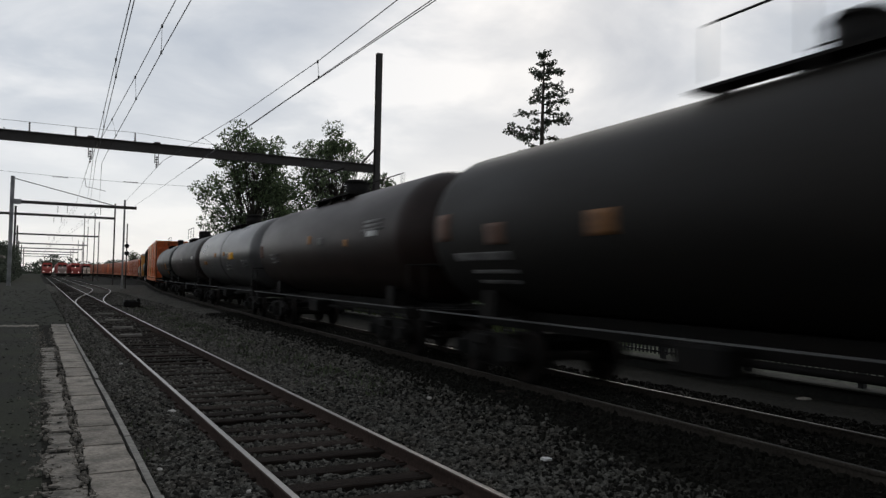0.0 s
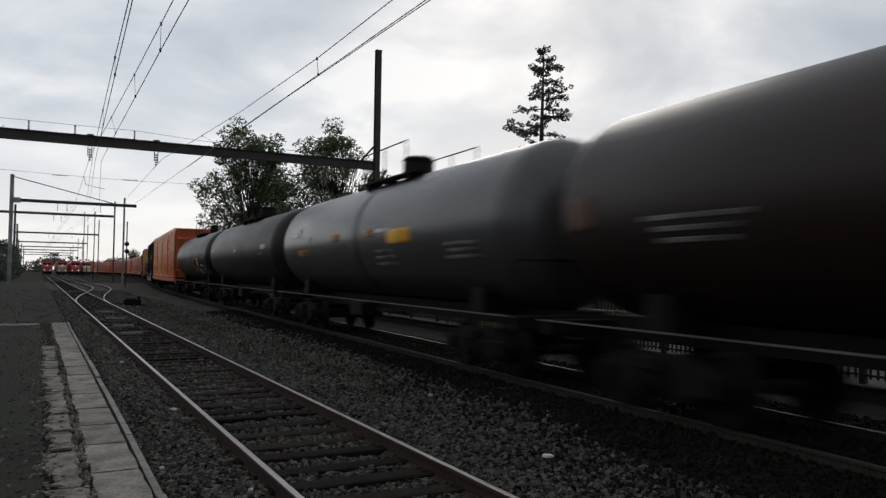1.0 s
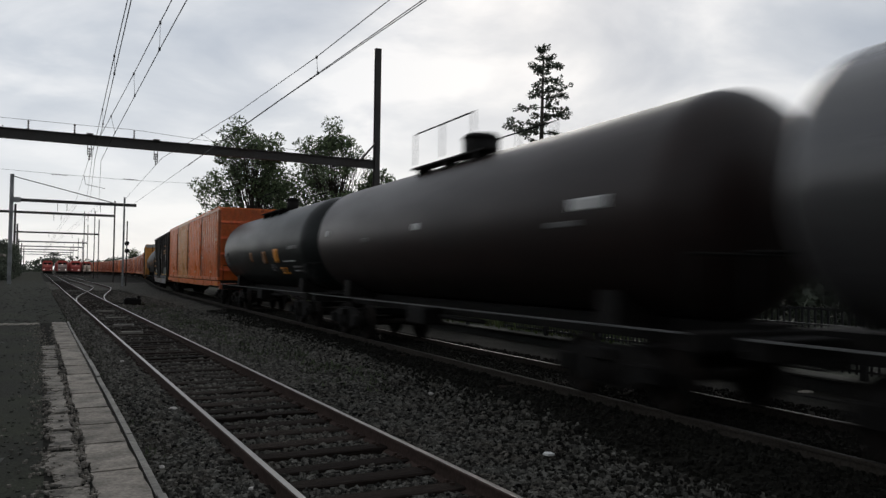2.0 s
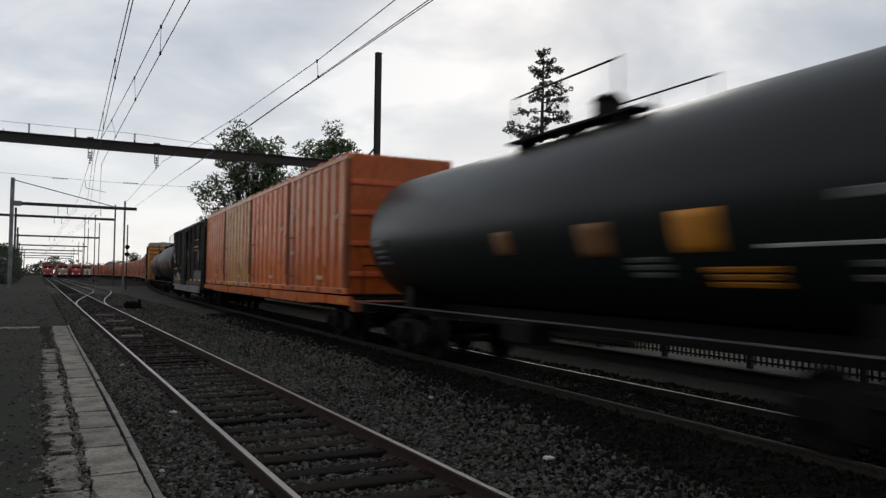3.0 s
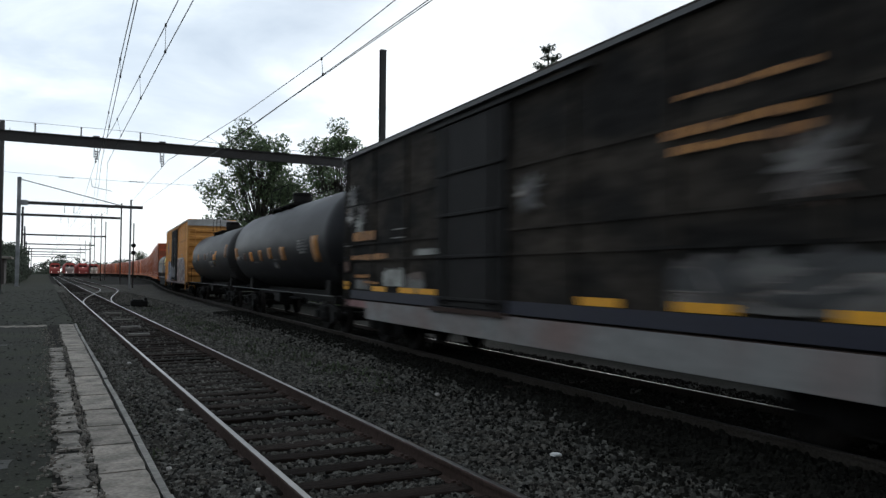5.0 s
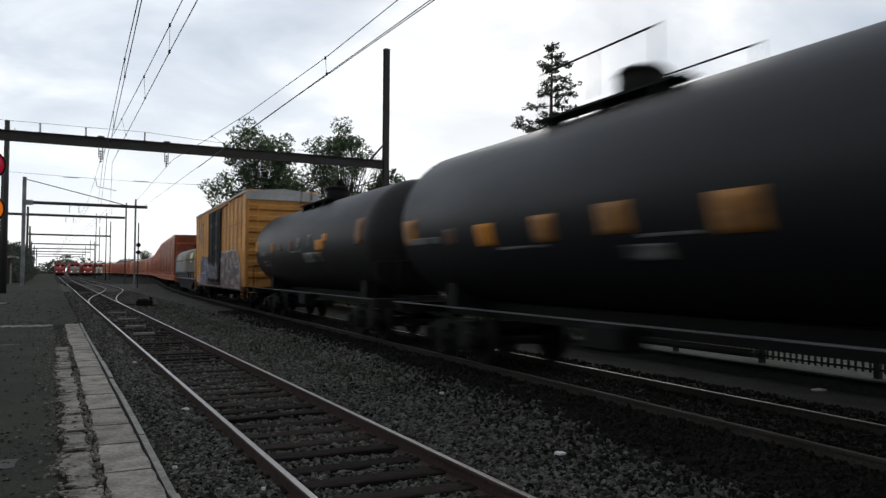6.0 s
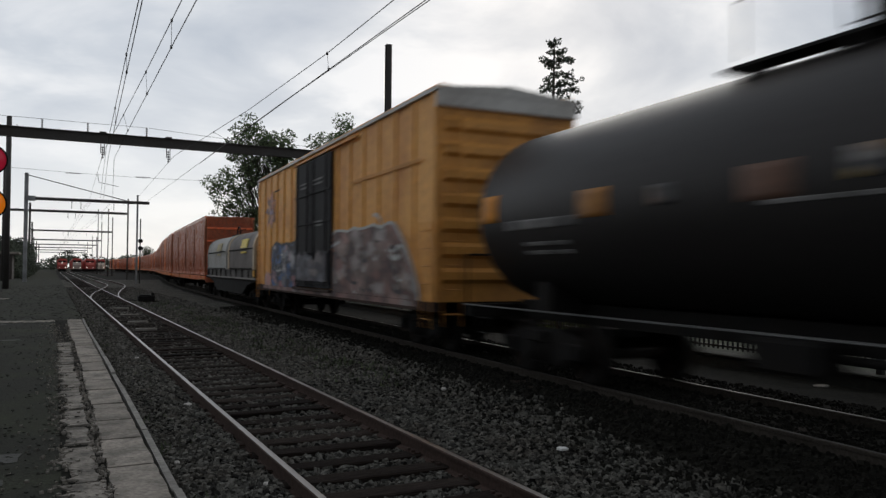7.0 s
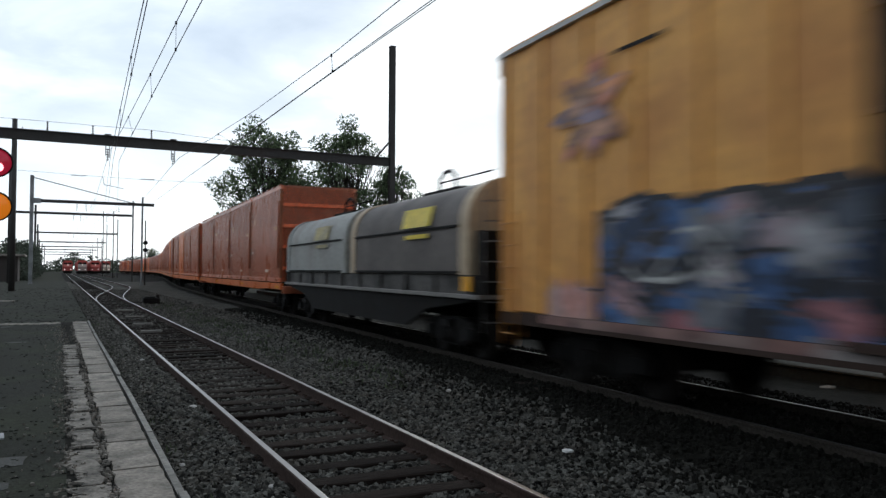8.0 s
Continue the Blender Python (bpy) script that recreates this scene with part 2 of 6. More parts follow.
class Geo:
    """Collects vertices and faces of one mesh."""

    def __init__(self):
        self.v, self.f, self.smooth = [], [], []

    def add(self, verts, faces, smooth=False):
        o = len(self.v)
        self.v += [tuple(p) for p in verts]
        self.f += [tuple(i + o for i in q) for q in faces]
        self.smooth += [smooth] * len(faces)
        return self

    def box(self, x0, x1, y0, y1, z0, z1, c=0.0):
        if c <= 0:
            vs = [(x, y, z) for x in (x0, x1) for y in (y0, y1) for z in (z0, z1)]
            return self.add(vs, [(0, 1, 3, 2), (4, 6, 7, 5), (0, 4, 5, 1), (2, 3, 7, 6), (0, 2, 6, 4), (1, 5, 7, 3)])
        bm = bmesh.new()
        bmesh.ops.create_cube(bm, size=1)
        for p in bm.verts:
            p.co = Vector(((x0 + x1) / 2 + p.co.x * (x1 - x0), (y0 + y1) / 2 + p.co.y * (y1 - y0), (z0 + z1) / 2 + p.co.z * (z1 - z0)))
        bmesh.ops.bevel(bm, geom=list(bm.edges), offset=c, segments=1, affect="EDGES")
        bm.verts.index_update()
        self.add([p.co for p in bm.verts], [[q.index for q in g.verts] for g in bm.faces])
        bm.free()
        return self

    def bar(self, a, b, r, seg=6, r2=None, caps=True):
        a, b = Vector(a), Vector(b)
        d = (b - a).normalized()
        u = d.orthogonal().normalized()
        w = d.cross(u)
        r2 = r if r2 is None else r2
        vs = []
        for p, q in ((a, r), (b, r2)):
            vs += [p + (u * math.cos(2 * math.pi * i / seg) + w * math.sin(2 * math.pi * i / seg)) * q for i in range(seg)]
        self.add(vs, [(i, (i + 1) % seg, seg + (i + 1) % seg, seg + i) for i in range(seg)], True)
        if caps:
            o = len(self.v) - 2 * seg
            self.f += [tuple(o + i for i in reversed(range(seg))), tuple(o + seg + i for i in range(seg))]
            self.smooth += [False, False]
        return self

    def tube(self, pts, r, seg=6):
        for a, b in zip(pts, pts[1:]):
            self.bar(a, b, r, seg)
        return self

    def lathe(self, prof, axis="y", seg=32, origin=(0, 0, 0), smooth=True):
        """prof: (along, radius) rows."""
        ox, oy, oz = origin
        vs, fs = [], []
        for s, r in prof:
            for i in range(seg):
                a = 2 * math.pi * i / seg
                c, d = r * math.cos(a), r * math.sin(a)
                vs.append({"y": (ox + c, oy + s, oz + d), "x": (ox + s, oy + c, oz + d), "z": (ox + c, oy + d, oz + s)}[axis])
        for k in range(len(prof) - 1):
            for i in range(seg):
                j = (i + 1) % seg
                fs.append((k * seg + i, k * seg + j, (k + 1) * seg + j, (k + 1) * seg + i))
        return self.add(vs, fs, smooth)

    def prism(self, poly, axis, a, b):
        """A polygon pushed along an axis from a to b. Polygon in the other two axes, in order."""
        n = len(poly)
        place = {"x": lambda p, s: (s, p[0], p[1]), "y": lambda p, s: (p[0], s, p[1]), "z": lambda p, s: (p[0], p[1], s)}[axis]
        vs = [place(p, a) for p in poly] + [place(p, b) for p in poly]
        fs = [tuple(reversed(range(n))), tuple(range(n, 2 * n))] + [(i, (i + 1) % n, n + (i + 1) % n, n + i) for i in range(n)]
        return self.add(vs, fs)

    def mesh(self, name, *materials):
        me = bpy.data.meshes.new(name)
        me.from_pydata(self.v, [], self.f)
        me.polygons.foreach_set("use_smooth", self.smooth)
        for q in materials:
            me.materials.append(q)
        bm = bmesh.new()
        bm.from_mesh(me)
        bmesh.ops.recalc_face_normals(bm, faces=bm.faces)
        bm.to_mesh(me)
        bm.free()
        return me


def part(name, geo, material, parent, label=""):
    me = geo if isinstance(geo, bpy.types.Mesh) else geo.mesh(name, material)
    ob = new(name, me)
    ob.parent = parent
    if label:
        tagged(ob, label)
    return ob


def repeat(name, mesh, parent, places, label=""):
    """Alike parts, each an object of its own on one mesh."""
    for p in places:
        ob = part(name, mesh, None, parent, label)
        ob.matrix_basis = p if isinstance(p, Matrix) else Matrix.Translation(p)


def thing(name, label, category, group="", at=None):
    ob = new(name)
    ob.empty_display_size = 0.3
    if at is not None:
        ob.matrix_basis = at
    return tagged(ob, label, category, group)


def structure(name, geo, material, label=""):
    ob = new(name, geo.mesh(name, material))
    return tagged(ob, label, kind="structure")


# ================= the train's way =================
ZT = 0.033
HEAD = [(-400, 2.6), (40, 2.6), (60, 3.2), (80, 4.6), (100, 5.8), (125, 6.0), (150, 5.5), (180, 4.2), (210, 2.6), (240, 1.2),
        (280, -0.4), (340, -1.6), (420, -2.2), (900, -2.2)]   # metres along, degrees to the right of +y
_S = np.arange(-400.0, 900.0, 0.5)
_H = np.radians(np.interp(_S, [a for a, b in HEAD], [b for a, b in HEAD]))
_X = np.concatenate([[0], np.cumsum(np.sin(_H[:-1]) * 0.5)])
_Y = np.concatenate([[0], np.cumsum(np.cos(_H[:-1]) * 0.5)])
_i0 = int(np.argmin(np.abs(_S)))
_X = _X - _X[_i0] + 7.597 - 4 * math.tan(radians(2.6))
_Y = _Y - _Y[_i0]


def way(s):
    return float(np.interp(s, _S, _X)), float(np.interp(s, _S, _Y)), float(np.degrees(np.interp(s, _S, _H)))


def on_way(s, wheelbase):
    (xa, ya, _), (xb, yb, _) = way(s - wheelbase / 2), way(s + wheelbase / 2)
    return pose((xa + xb) / 2, (ya + yb) / 2, ZT, 0, 0, -math.degrees(math.atan2(xb - xa, yb - ya)))


SPEED = 19.62
moving = []   # (thing, metres along at 0 s of its centre, wheelbase, offset in its carrier's space)


def runs(ob, s, wheelbase, offset=None):
    moving.append((ob, s, wheelbase, offset))
    m = on_way(s, wheelbase)
    ob.matrix_basis = m @ offset if offset is not None else m
    return ob

# ================= ground, platform, ballast =================
g = Geo()
g.add([(-2500, -2500, -0.30), (2500, -2500, -0.30), (2500, 2500, -0.30), (-2500, 2500, -0.30)], [(0, 1, 2, 3)])
structure("ground", g, M_GROUND, "dark bare earth reaching to the horizon")

XL, GAUGE, XN = 1.817, 1.505, 6.844
XC = XL + GAUGE / 2


def bed(name, xs, ys, zf, material, label):
    geo = Geo()
    nx = len(xs)
    geo.add([(x, y, zf(x, y)) for y in ys for x in xs],
            [(j * nx + i, j * nx + i + 1, (j + 1) * nx + i + 1, (j + 1) * nx + i) for j in range(len(ys) - 1) for i in range(nx - 1)], True)
    return structure(name, geo, material, label)


def bed_height(x, y):
    wx = way(y)[0]
    z = -0.155 + 0.02 * noise.noise((x * 1.3, y * 1.3, 0)) + 0.015 * noise.noise((x * 5, y * 5, 3))
    d = abs(x - wx)
    if d < 2.6:
        z += 0.06 * min(1, (2.6 - d) / 0.9)
    mid = (x - 4.9)
    z -= 0.05 * math.exp(-mid * mid)
    d = abs(x - 2.57)
    z += -0.035 if d < 0.76 else 0.03 * max(0.0, 1 - abs(d - 1.15) / 0.5)
    return z


ys_near = list(np.arange(-8, 30, 0.25)) + list(np.arange(30, 121, 2.5))


def strip(name, n, left, right, material, label):
    """Ballast between two lines that follow the tracks."""
    geo = Geo()
    rows = [[left(y) + (right(y) - left(y)) * i / n for i in range(n + 1)] for y in ys_near]
    geo.add([(x, y, bed_height(x, y)) for y, row in zip(ys_near, rows) for x in row],
            [(j * (n + 1) + i, j * (n + 1) + i + 1, (j + 1) * (n + 1) + i + 1, (j + 1) * (n + 1) + i) for j in range(len(ys_near) - 1) for i in range(n)], True)
    return structure(name, geo, material, label)


# Edge of the ground that is painted black for the train's shade.
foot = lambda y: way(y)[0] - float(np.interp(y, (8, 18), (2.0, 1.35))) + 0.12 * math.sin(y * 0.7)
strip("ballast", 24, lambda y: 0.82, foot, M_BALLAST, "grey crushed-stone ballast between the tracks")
strip("ballast_main", 22, foot, lambda y: max(11.4, way(y)[0] + 3.76), M_DIRT_SHADE, "ballast under the running track, blackened for the train's shade")
bed("ballast_far", list(np.arange(0.80, 40, 1.6)), list(np.arange(120, 420, 10.0)), lambda x, y: -0.19, M_DIRT_SHADE, "dark ballast of the yard tracks far off")
bed("ballast_back", list(np.arange(-6.0, 11.2, 0.8)), list(np.arange(-260, -7.5, 12)), lambda x, y: -0.19 if x > 0.5 else -0.28, M_BALLAST, "grey ballast along the tracks")

# asphalt platform beside the near track
g = Geo().box(-40, 0.08, -40, 120, -0.32, 0.035)
g.box(0.08, 0.84, 26.6, 120, -0.32, 0.031)
structure("platform", g, M_ASPHALT, "worn dark asphalt platform at track level")
g = Geo()
random.seed(5)
for k in range(26):
    y = 5.2 + k * 0.9 + random.uniform(-0.3, 0.3)
    x = -random.uniform(0.2, 5.0)
    w, h = random.uniform(0.15, 0.7), random.uniform(0.08, 0.25)
    n = 9
    g.prism([(x + w * math.cos(2 * math.pi * i / n) * random.uniform(0.6, 1.1), y + h * math.sin(2 * math.pi * i / n) * random.uniform(0.6, 1.1)) for i in range(n)], "z", 0.034, 0.039)
structure("asphalt_patch", g, mat("asphalt_repair", (0.038, 0.038, 0.034), 0.95, var=0.4, fine=30, bump=0.5), "paler patches of worn asphalt")

# pale concrete walk that crosses the platform
g = Geo()
random.seed(8)
for (x0, x1, yc, half) in ((-1.9, 0.06, 26.2, 0.42), (-4.6, -2.0, 26.0, 0.30), (-9.0, -3.4, 27.3, 0.45), (-9.0, -4.2, 24.6, 0.28)):
    n = 24
    upper = [(x0 + (x1 - x0) * i / n, yc + half * (0.5 + 0.9 * random.random()) * (0.2 if i in (0, n) and x1 < 0 else 1)) for i in range(n + 1)]
    lower = [(x0 + (x1 - x0) * i / n, yc - half * (0.4 + 0.9 * random.random()) * (0.2 if i in (0, n) and x1 < 0 else 1)) for i in range(n + 1)]
    structure("concrete_path", Geo().prism(lower + upper[::-1], "z", 0.0, 0.043 + 0.001 * half), M_CONC, "broken pale concrete strip across the platform")
for (x0, x1, y0, y1) in ((-5.5, -2.6, 23.3, 24.4), (-7.5, -3.2, 28.2, 29.0), (-3.6, -1.9, 44, 46)):
    n = 12
    cx, cy, rx, ry = (x0 + x1) / 2, (y0 + y1) / 2, (x1 - x0) / 2, (y1 - y0) / 2
    g = Geo().prism([(cx + rx * math.cos(2 * math.pi * i / n) * random.uniform(0.6, 1.1), cy + ry * math.sin(2 * math.pi * i / n) * random.uniform(0.6, 1.1)) for i in range(n)], "z", 0.03, 0.044)
    structure("concrete_patch", g, M_CONC_B, "pale patch of worn concrete in the asphalt")

# slabs along the edge: a whole column and a broken one
edge = tagged(new("platform_edge"), "row of worn pale concrete slabs along the platform", kind="structure")
random.seed(11)
y = -12.0
while y < 26.4:
    ln = random.uniform(1.0, 1.2)
    sk = random.uniform(-0.015, 0.015)
    z = 0.05 + random.uniform(-0.006, 0.006)
    wl = 0.43 + random.uniform(-0.012, 0.012) - 0.03 * (y > 18)
    me = Geo()
    y1 = min(y + ln, 26.6)
    chip = lambda k: min(1.6 * k, abs(random.gauss(0, k)))
    poly = [(wl + chip(0.012) + (0.8 - wl) * i / 5, y + 0.020 + sk * i / 5 + chip(0.014)) for i in range(5)]
    poly += [(0.800 - chip(0.008), y + 0.02 + sk + (y1 - y - 0.04) * i / 6) for i in range(7)]
    poly += [(0.79 - (0.79 - wl) * i / 5, y1 - 0.016 + sk * (1 - i / 5) - chip(0.014)) for i in range(1, 5)]
    poly += [(wl - 0.012 + chip(0.016), y1 - 0.02 - (y1 - y - 0.04) * i / 8) for i in range(9)]
    me.prism(poly, "z", -0.1, z)
    part("slab", me, M_CONC, edge)
    y = y1
y = -12.0
while y < 18.5:
    ln = random.uniform(0.55, 1.15)
    me = Geo()
    n = 13
    lean = random.uniform(-0.03, 0.03)
    lx = [0.13 + lean + max(-0.06, min(0.08, random.gauss(0, 0.035))) for _ in range(n)]
    y1 = y + ln
    left = [(lx[i], y + (y1 - y - 0.03) * i / (n - 1)) for i in range(n)]
    rx = 0.355 + random.uniform(-0.03, 0.015)
    me.prism([(rx + random.gauss(0, 0.014), y + (y1 - y - 0.03) * i / 6) for i in range(7)] + left[::-1], "z", -0.05, 0.047 + random.uniform(-0.008, 0.006))
    part("broken_slab", me, M_CONC_B, edge, "crumbled concrete slab")
    y = y1 + random.choice((0, 0, 0.12))
# crumbs in the groove
random.seed(3)
g = Geo()
for k in range(1500):
    y = 4 + 21 * random.random() ** 1.4
    x = random.choice((random.gauss(0.385, 0.03), random.gauss(0.385, 0.03), random.gauss(0.10, 0.07), random.gauss(0.03, 0.16)))
    r = random.uniform(0.005, 0.022)
    a = random.uniform(0, 3)
    g.prism([(x + r * math.cos(a + i * 2.1), y + r * math.sin(a + i * 2.1)) for i in range(3)], "z", 0.03, 0.045 + r * 0.6)
tagged(new("concrete_crumbs", g.mesh("concrete_crumbs", M_CONC_B)), "crumbs of broken concrete on the asphalt", "rubble", kind="stuff")
structure("slab_bedding", Geo().box(0.06, 0.815, -12, 26.6, -0.3, 0.028), M_DIRT_SHADE, "dark dirt in the joints of the slabs")
# kerb strip: weathered timbers, a little out of line
kerb = tagged(new("edging"), "weathered pale edging along the slabs", kind="structure")
y, x = -12.0, 0.825
while y < 26.8:
    ln = random.uniform(2.0, 2.6)
    x1 = 0.828 + random.uniform(-0.015, 0.02)
    me = Geo().prism([(x, y), (x + 0.06, y), (x1 + 0.06, y + ln - 0.02), (x1, y + ln - 0.02)], "z", -0.25, 0.03 + random.uniform(-0.015, 0.015))
    part("edging_board", me, mat("weathered_edging", (0.20, 0.19, 0.17), 0.9, var=0.3, big=2, fine=20, second=(0.09, 0.085, 0.075), amount=0.7, bump=0.4, piece=0.15), kerb)
    y, x = y + ln, x1

# loose ballast stones, thickest near the camera
rng = np.random.default_rng(4)


M_STONE_D = mat("dusty_stone", (0.098, 0.094, 0.083), 0.95, var=0.3, big=3, fine=40, second=(0.060, 0.055, 0.047), amount=0.6, bump=0.3, island=0.6, spec=0.06)
# Stone colour darkened to carry the shade beside the train.
M_SHADE_STONE = mat("shaded_stone", (0.0145, 0.014, 0.0115), 0.95, var=0.3, big=3, fine=40, bump=0.3, island=0.4, spec=0.06)


def stones(name, count, x0, x1, y0, y1, size, label, zf, shaded=False, dusty=False):
    base = np.array([(-1, -1, -1), (1, -1, -1), (1, 1, -1), (-1, 1, -1), (-.7, -.7, 1), (.7, -.7, 1), (.7, .7, 1), (-.7, .7, 1)], float)
    quads = np.array([(0, 3, 2, 1), (4, 5, 6, 7), (0, 1, 5, 4), (1, 2, 6, 5), (2, 3, 7, 6), (3, 0, 4, 7)])
    u = rng.random(count)
    yy = y0 + (y1 - y0) * u ** 1.5
    xx = x0 + (x1 - x0) * rng.random(count)
    ok = ~((np.abs(xx - XL) < 0.085) | (np.abs(xx - XL - GAUGE) < 0.085))
    tie_phase = np.abs(((yy - 2.0) / 0.55) % 1 - 0.5)
    ok &= ~((np.abs(xx - XC) < 0.80) & (tie_phase > 0.26) & (rng.random(count) < 0.74))
    # Lighter stones thin out towards the train, which paints in its shade.
    unshaded = np.clip((np.array([way(q)[0] for q in yy]) - np.interp(yy, (8, 18), (1.9, 1.15)) - xx + 0.25 * np.sin(yy * 0.9)) / 2.2, 0.0, 1.0)
    ok &= rng.random(count) < ((1 - unshaded) if shaded else unshaded)
    xx, yy = xx[ok], yy[ok]
    n = len(xx)
    s = size * rng.uniform(0.45, 1.25, (n, 1, 1)) * rng.uniform(0.7, 1.3, (n, 1, 3))
    v = base[None] * (1 + rng.uniform(-0.35, 0.35, (n, 8, 3))) * s
    a, b = rng.uniform(0, 6.28, n), rng.uniform(-0.7, 0.7, n)
    ca, sa, cb, sb = np.cos(a), np.sin(a), np.cos(b), np.sin(b)
    x1_, y1_, z1_ = v[..., 0], v[..., 1] * cb[:, None] - v[..., 2] * sb[:, None], v[..., 1] * sb[:, None] + v[..., 2] * cb[:, None]
    X = x1_ * ca[:, None] - y1_ * sa[:, None] + xx[:, None]
    Y = x1_ * sa[:, None] + y1_ * ca[:, None] + yy[:, None]
    zz = np.array([zf(p, q) for p, q in zip(xx, yy)])
    Z = z1_ + zz[:, None] + rng.uniform(-0.2, 0.9, (n, 1)) * size
    vs = np.stack([X, Y, Z], -1).reshape(-1, 3)
    fs = (quads[None] + 8 * np.arange(n)[:, None, None]).reshape(-1, 4)
    me = bpy.data.meshes.new(name)
    me.from_pydata(vs.tolist(), [], fs.tolist())
    me.materials.append(M_SHADE_STONE if shaded else M_STONE_D if dusty else M_STONE)
    return tagged(new(name, me), label, "gravel", kind="stuff")


stones("gravel", 82000, 0.93, 6.2, 3.5, 15, 0.0235, "loose grey crushed stones between the rails", bed_height)
stones("gravel", 14000, 0.93, 6.2, -5, 3.6, 0.03, "loose grey crushed stones beside the platform", bed_height)
stones("gravel", 34000, 0.93, 6.3, 12, 32, 0.027, "loose dusty grey crushed stones along the tracks", bed_height, dusty=True)
stones("gravel", 16000, 0.93, 6.6, 30, 75, 0.038, "loose dusty grey crushed stones farther along the tracks", bed_height, dusty=True)
stones("gravel", 34000, 3.4, 9.8, 3.5, 36, 0.024, "stones along the running track, darkened for the train's shade", bed_height, True)

# grit on the worn asphalt
g_ = np.random.default_rng(12)
g = Geo()
for k in range(1800):
    y = 3.5 + 24 * g_.random() ** 1.6
    x = 0.10 + 0.10 * g_.normal() - 5.5 * g_.random() ** 1.5 * (0.25 + y / 26)
    r = g_.uniform(0.004, 0.015)
    a = g_.uniform(0, 3)
    g.prism([(x + r * math.cos(a + i * 2.1) * 1.5, y + r * math.sin(a + i * 2.1)) for i in range(3)], "z", 0.03, 0.036 + r * 0.7)
for k in range(1200):
    y = 26.8 + 50 * g_.random() ** 1.3
    x = -10 * g_.random() ** 1.2 + 0.84
    r = g_.uniform(0.012, 0.036)
    a = g_.uniform(0, 3)
    g.prism([(x + r * math.cos(a + i * 2.1) * 1.5, y + r * math.sin(a + i * 2.1)) for i in range(3)], "z", 0.028, 0.036 + r * 0.5)
tagged(new("grit", g.mesh("grit", mat("asphalt_grit", (0.037, 0.037, 0.032), 0.95, var=0.3, big=2, fine=30, bump=0.2, island=0.5, spec=0.06))), "loose dark grit on the worn asphalt", "gravel", kind="stuff")

# ================= tracks =================
RAIL_PROF = [(-0.070, -0.172), (0.070, -0.172), (0.070, -0.160), (0.012, -0.140), (0.009, -0.045), (0.034, -0.036), (0.036, -0.010), (0.026, -0.0015),
             (-0.026, -0.0015), (-0.036, -0.010), (-0.034, -0.036), (-0.009, -0.045), (-0.012, -0.140), (-0.070, -0.160)]


def rail(parent, pts, z, head, web=M_RUST):
    """pts: (x, y) along the rail."""
    n = len(RAIL_PROF)
    geo, top = Geo(), Geo()
    vs, tv = [], []
    for i, (x, y) in enumerate(pts):
        (xa, ya), (xb, yb) = pts[max(0, i - 1)], pts[min(len(pts) - 1, i + 1)]
        d = math.hypot(xb - xa, yb - ya)
        nx, ny = (yb - ya) / d, -(xb - xa) / d
        vs += [(x + nx * p, y + ny * p, z + q) for p, q in RAIL_PROF]
        tv += [(x + nx * p, y + ny * p, z + q) for p, q in ((-0.027, -0.001), (-0.020, 0.0), (0.020, 0.0), (0.027, -0.001))]
    geo.add(vs, [(k * n + i, k * n + (i + 1) % n, (k + 1) * n + (i + 1) % n, (k + 1) * n + i) for k in range(len(pts) - 1) for i in range(n)])
    geo.add([vs[i] for i in range(n)] + [vs[-n + i] for i in range(n)], [tuple(range(n)), tuple(range(n, 2 * n))])
    top.add(tv, [(k * 4 + i, k * 4 + i + 1, (k + 1) * 4 + i + 1, (k + 1) * 4 + i) for k in range(len(pts) - 1) for i in range(3)])
    r = part("rail", geo, web, parent)
    part("rail_head", top, head, r, "bright worn running surface")
    return r


def track(name, label, centre, y0, y1, step, z, head, near_ties, tie_to, web=M_RUST):
    """centre(y): x and heading in degrees to the right."""
    t = tagged(new(name), label, kind="structure")
    ys = list(np.arange(y0, y1 + 0.01, step))
    for off in (-GAUGE / 2, GAUGE / 2):
        rail(t, [(centre(y)[0] + off * math.cos(radians(centre(y)[1])), y - off * math.sin(radians(centre(y)[1]))) for y in ys], z, head[off > 0] if isinstance(head, tuple) else head, web)
    shapes = []
    for k in range(5):
        geo = Geo()
        j = [random.uniform(-0.015, 0.015) for _ in range(8)]
        geo.box(-1.28 + j[0], 1.28 + j[1], -0.112 + j[2] * 0.5, 0.112 + j[3] * 0.5, -0.16, 0.0, 0.012)
        shapes.append(geo.mesh("tie", M_TIE))
    far = Geo()
    y = -13.4
    while y < tie_to:
        x, hd = centre(y)
        if near_ties[0] <= y < near_ties[1]:
            ob = part("tie", random.choice(shapes), None, t)
            ob.matrix_basis = pose(x + random.uniform(-0.06, 0.06), y + random.uniform(-0.05, 0.05), z - 0.130 + random.uniform(-0.016, 0.010), random.uniform(-1.5, 1.5), 0, -hd + random.uniform(-2.6, 2.6))
        else:
            far.box(x - 1.28, x + 1.28, y - 0.11, y + 0.11, z - 0.28, z - 0.15)
        y += 0.55
    if far.v:
        tagged(part("far_ties", far, M_TIE, t), kind="stuff")
    return t


random.seed(21)
near_track = track("track_near", "rusty siding track with bright rail heads on dark wooden ties", lambda y: (XC, 0.0), -60, 420, 20, 0.0, M_SHINE, (-14, 70), 130)
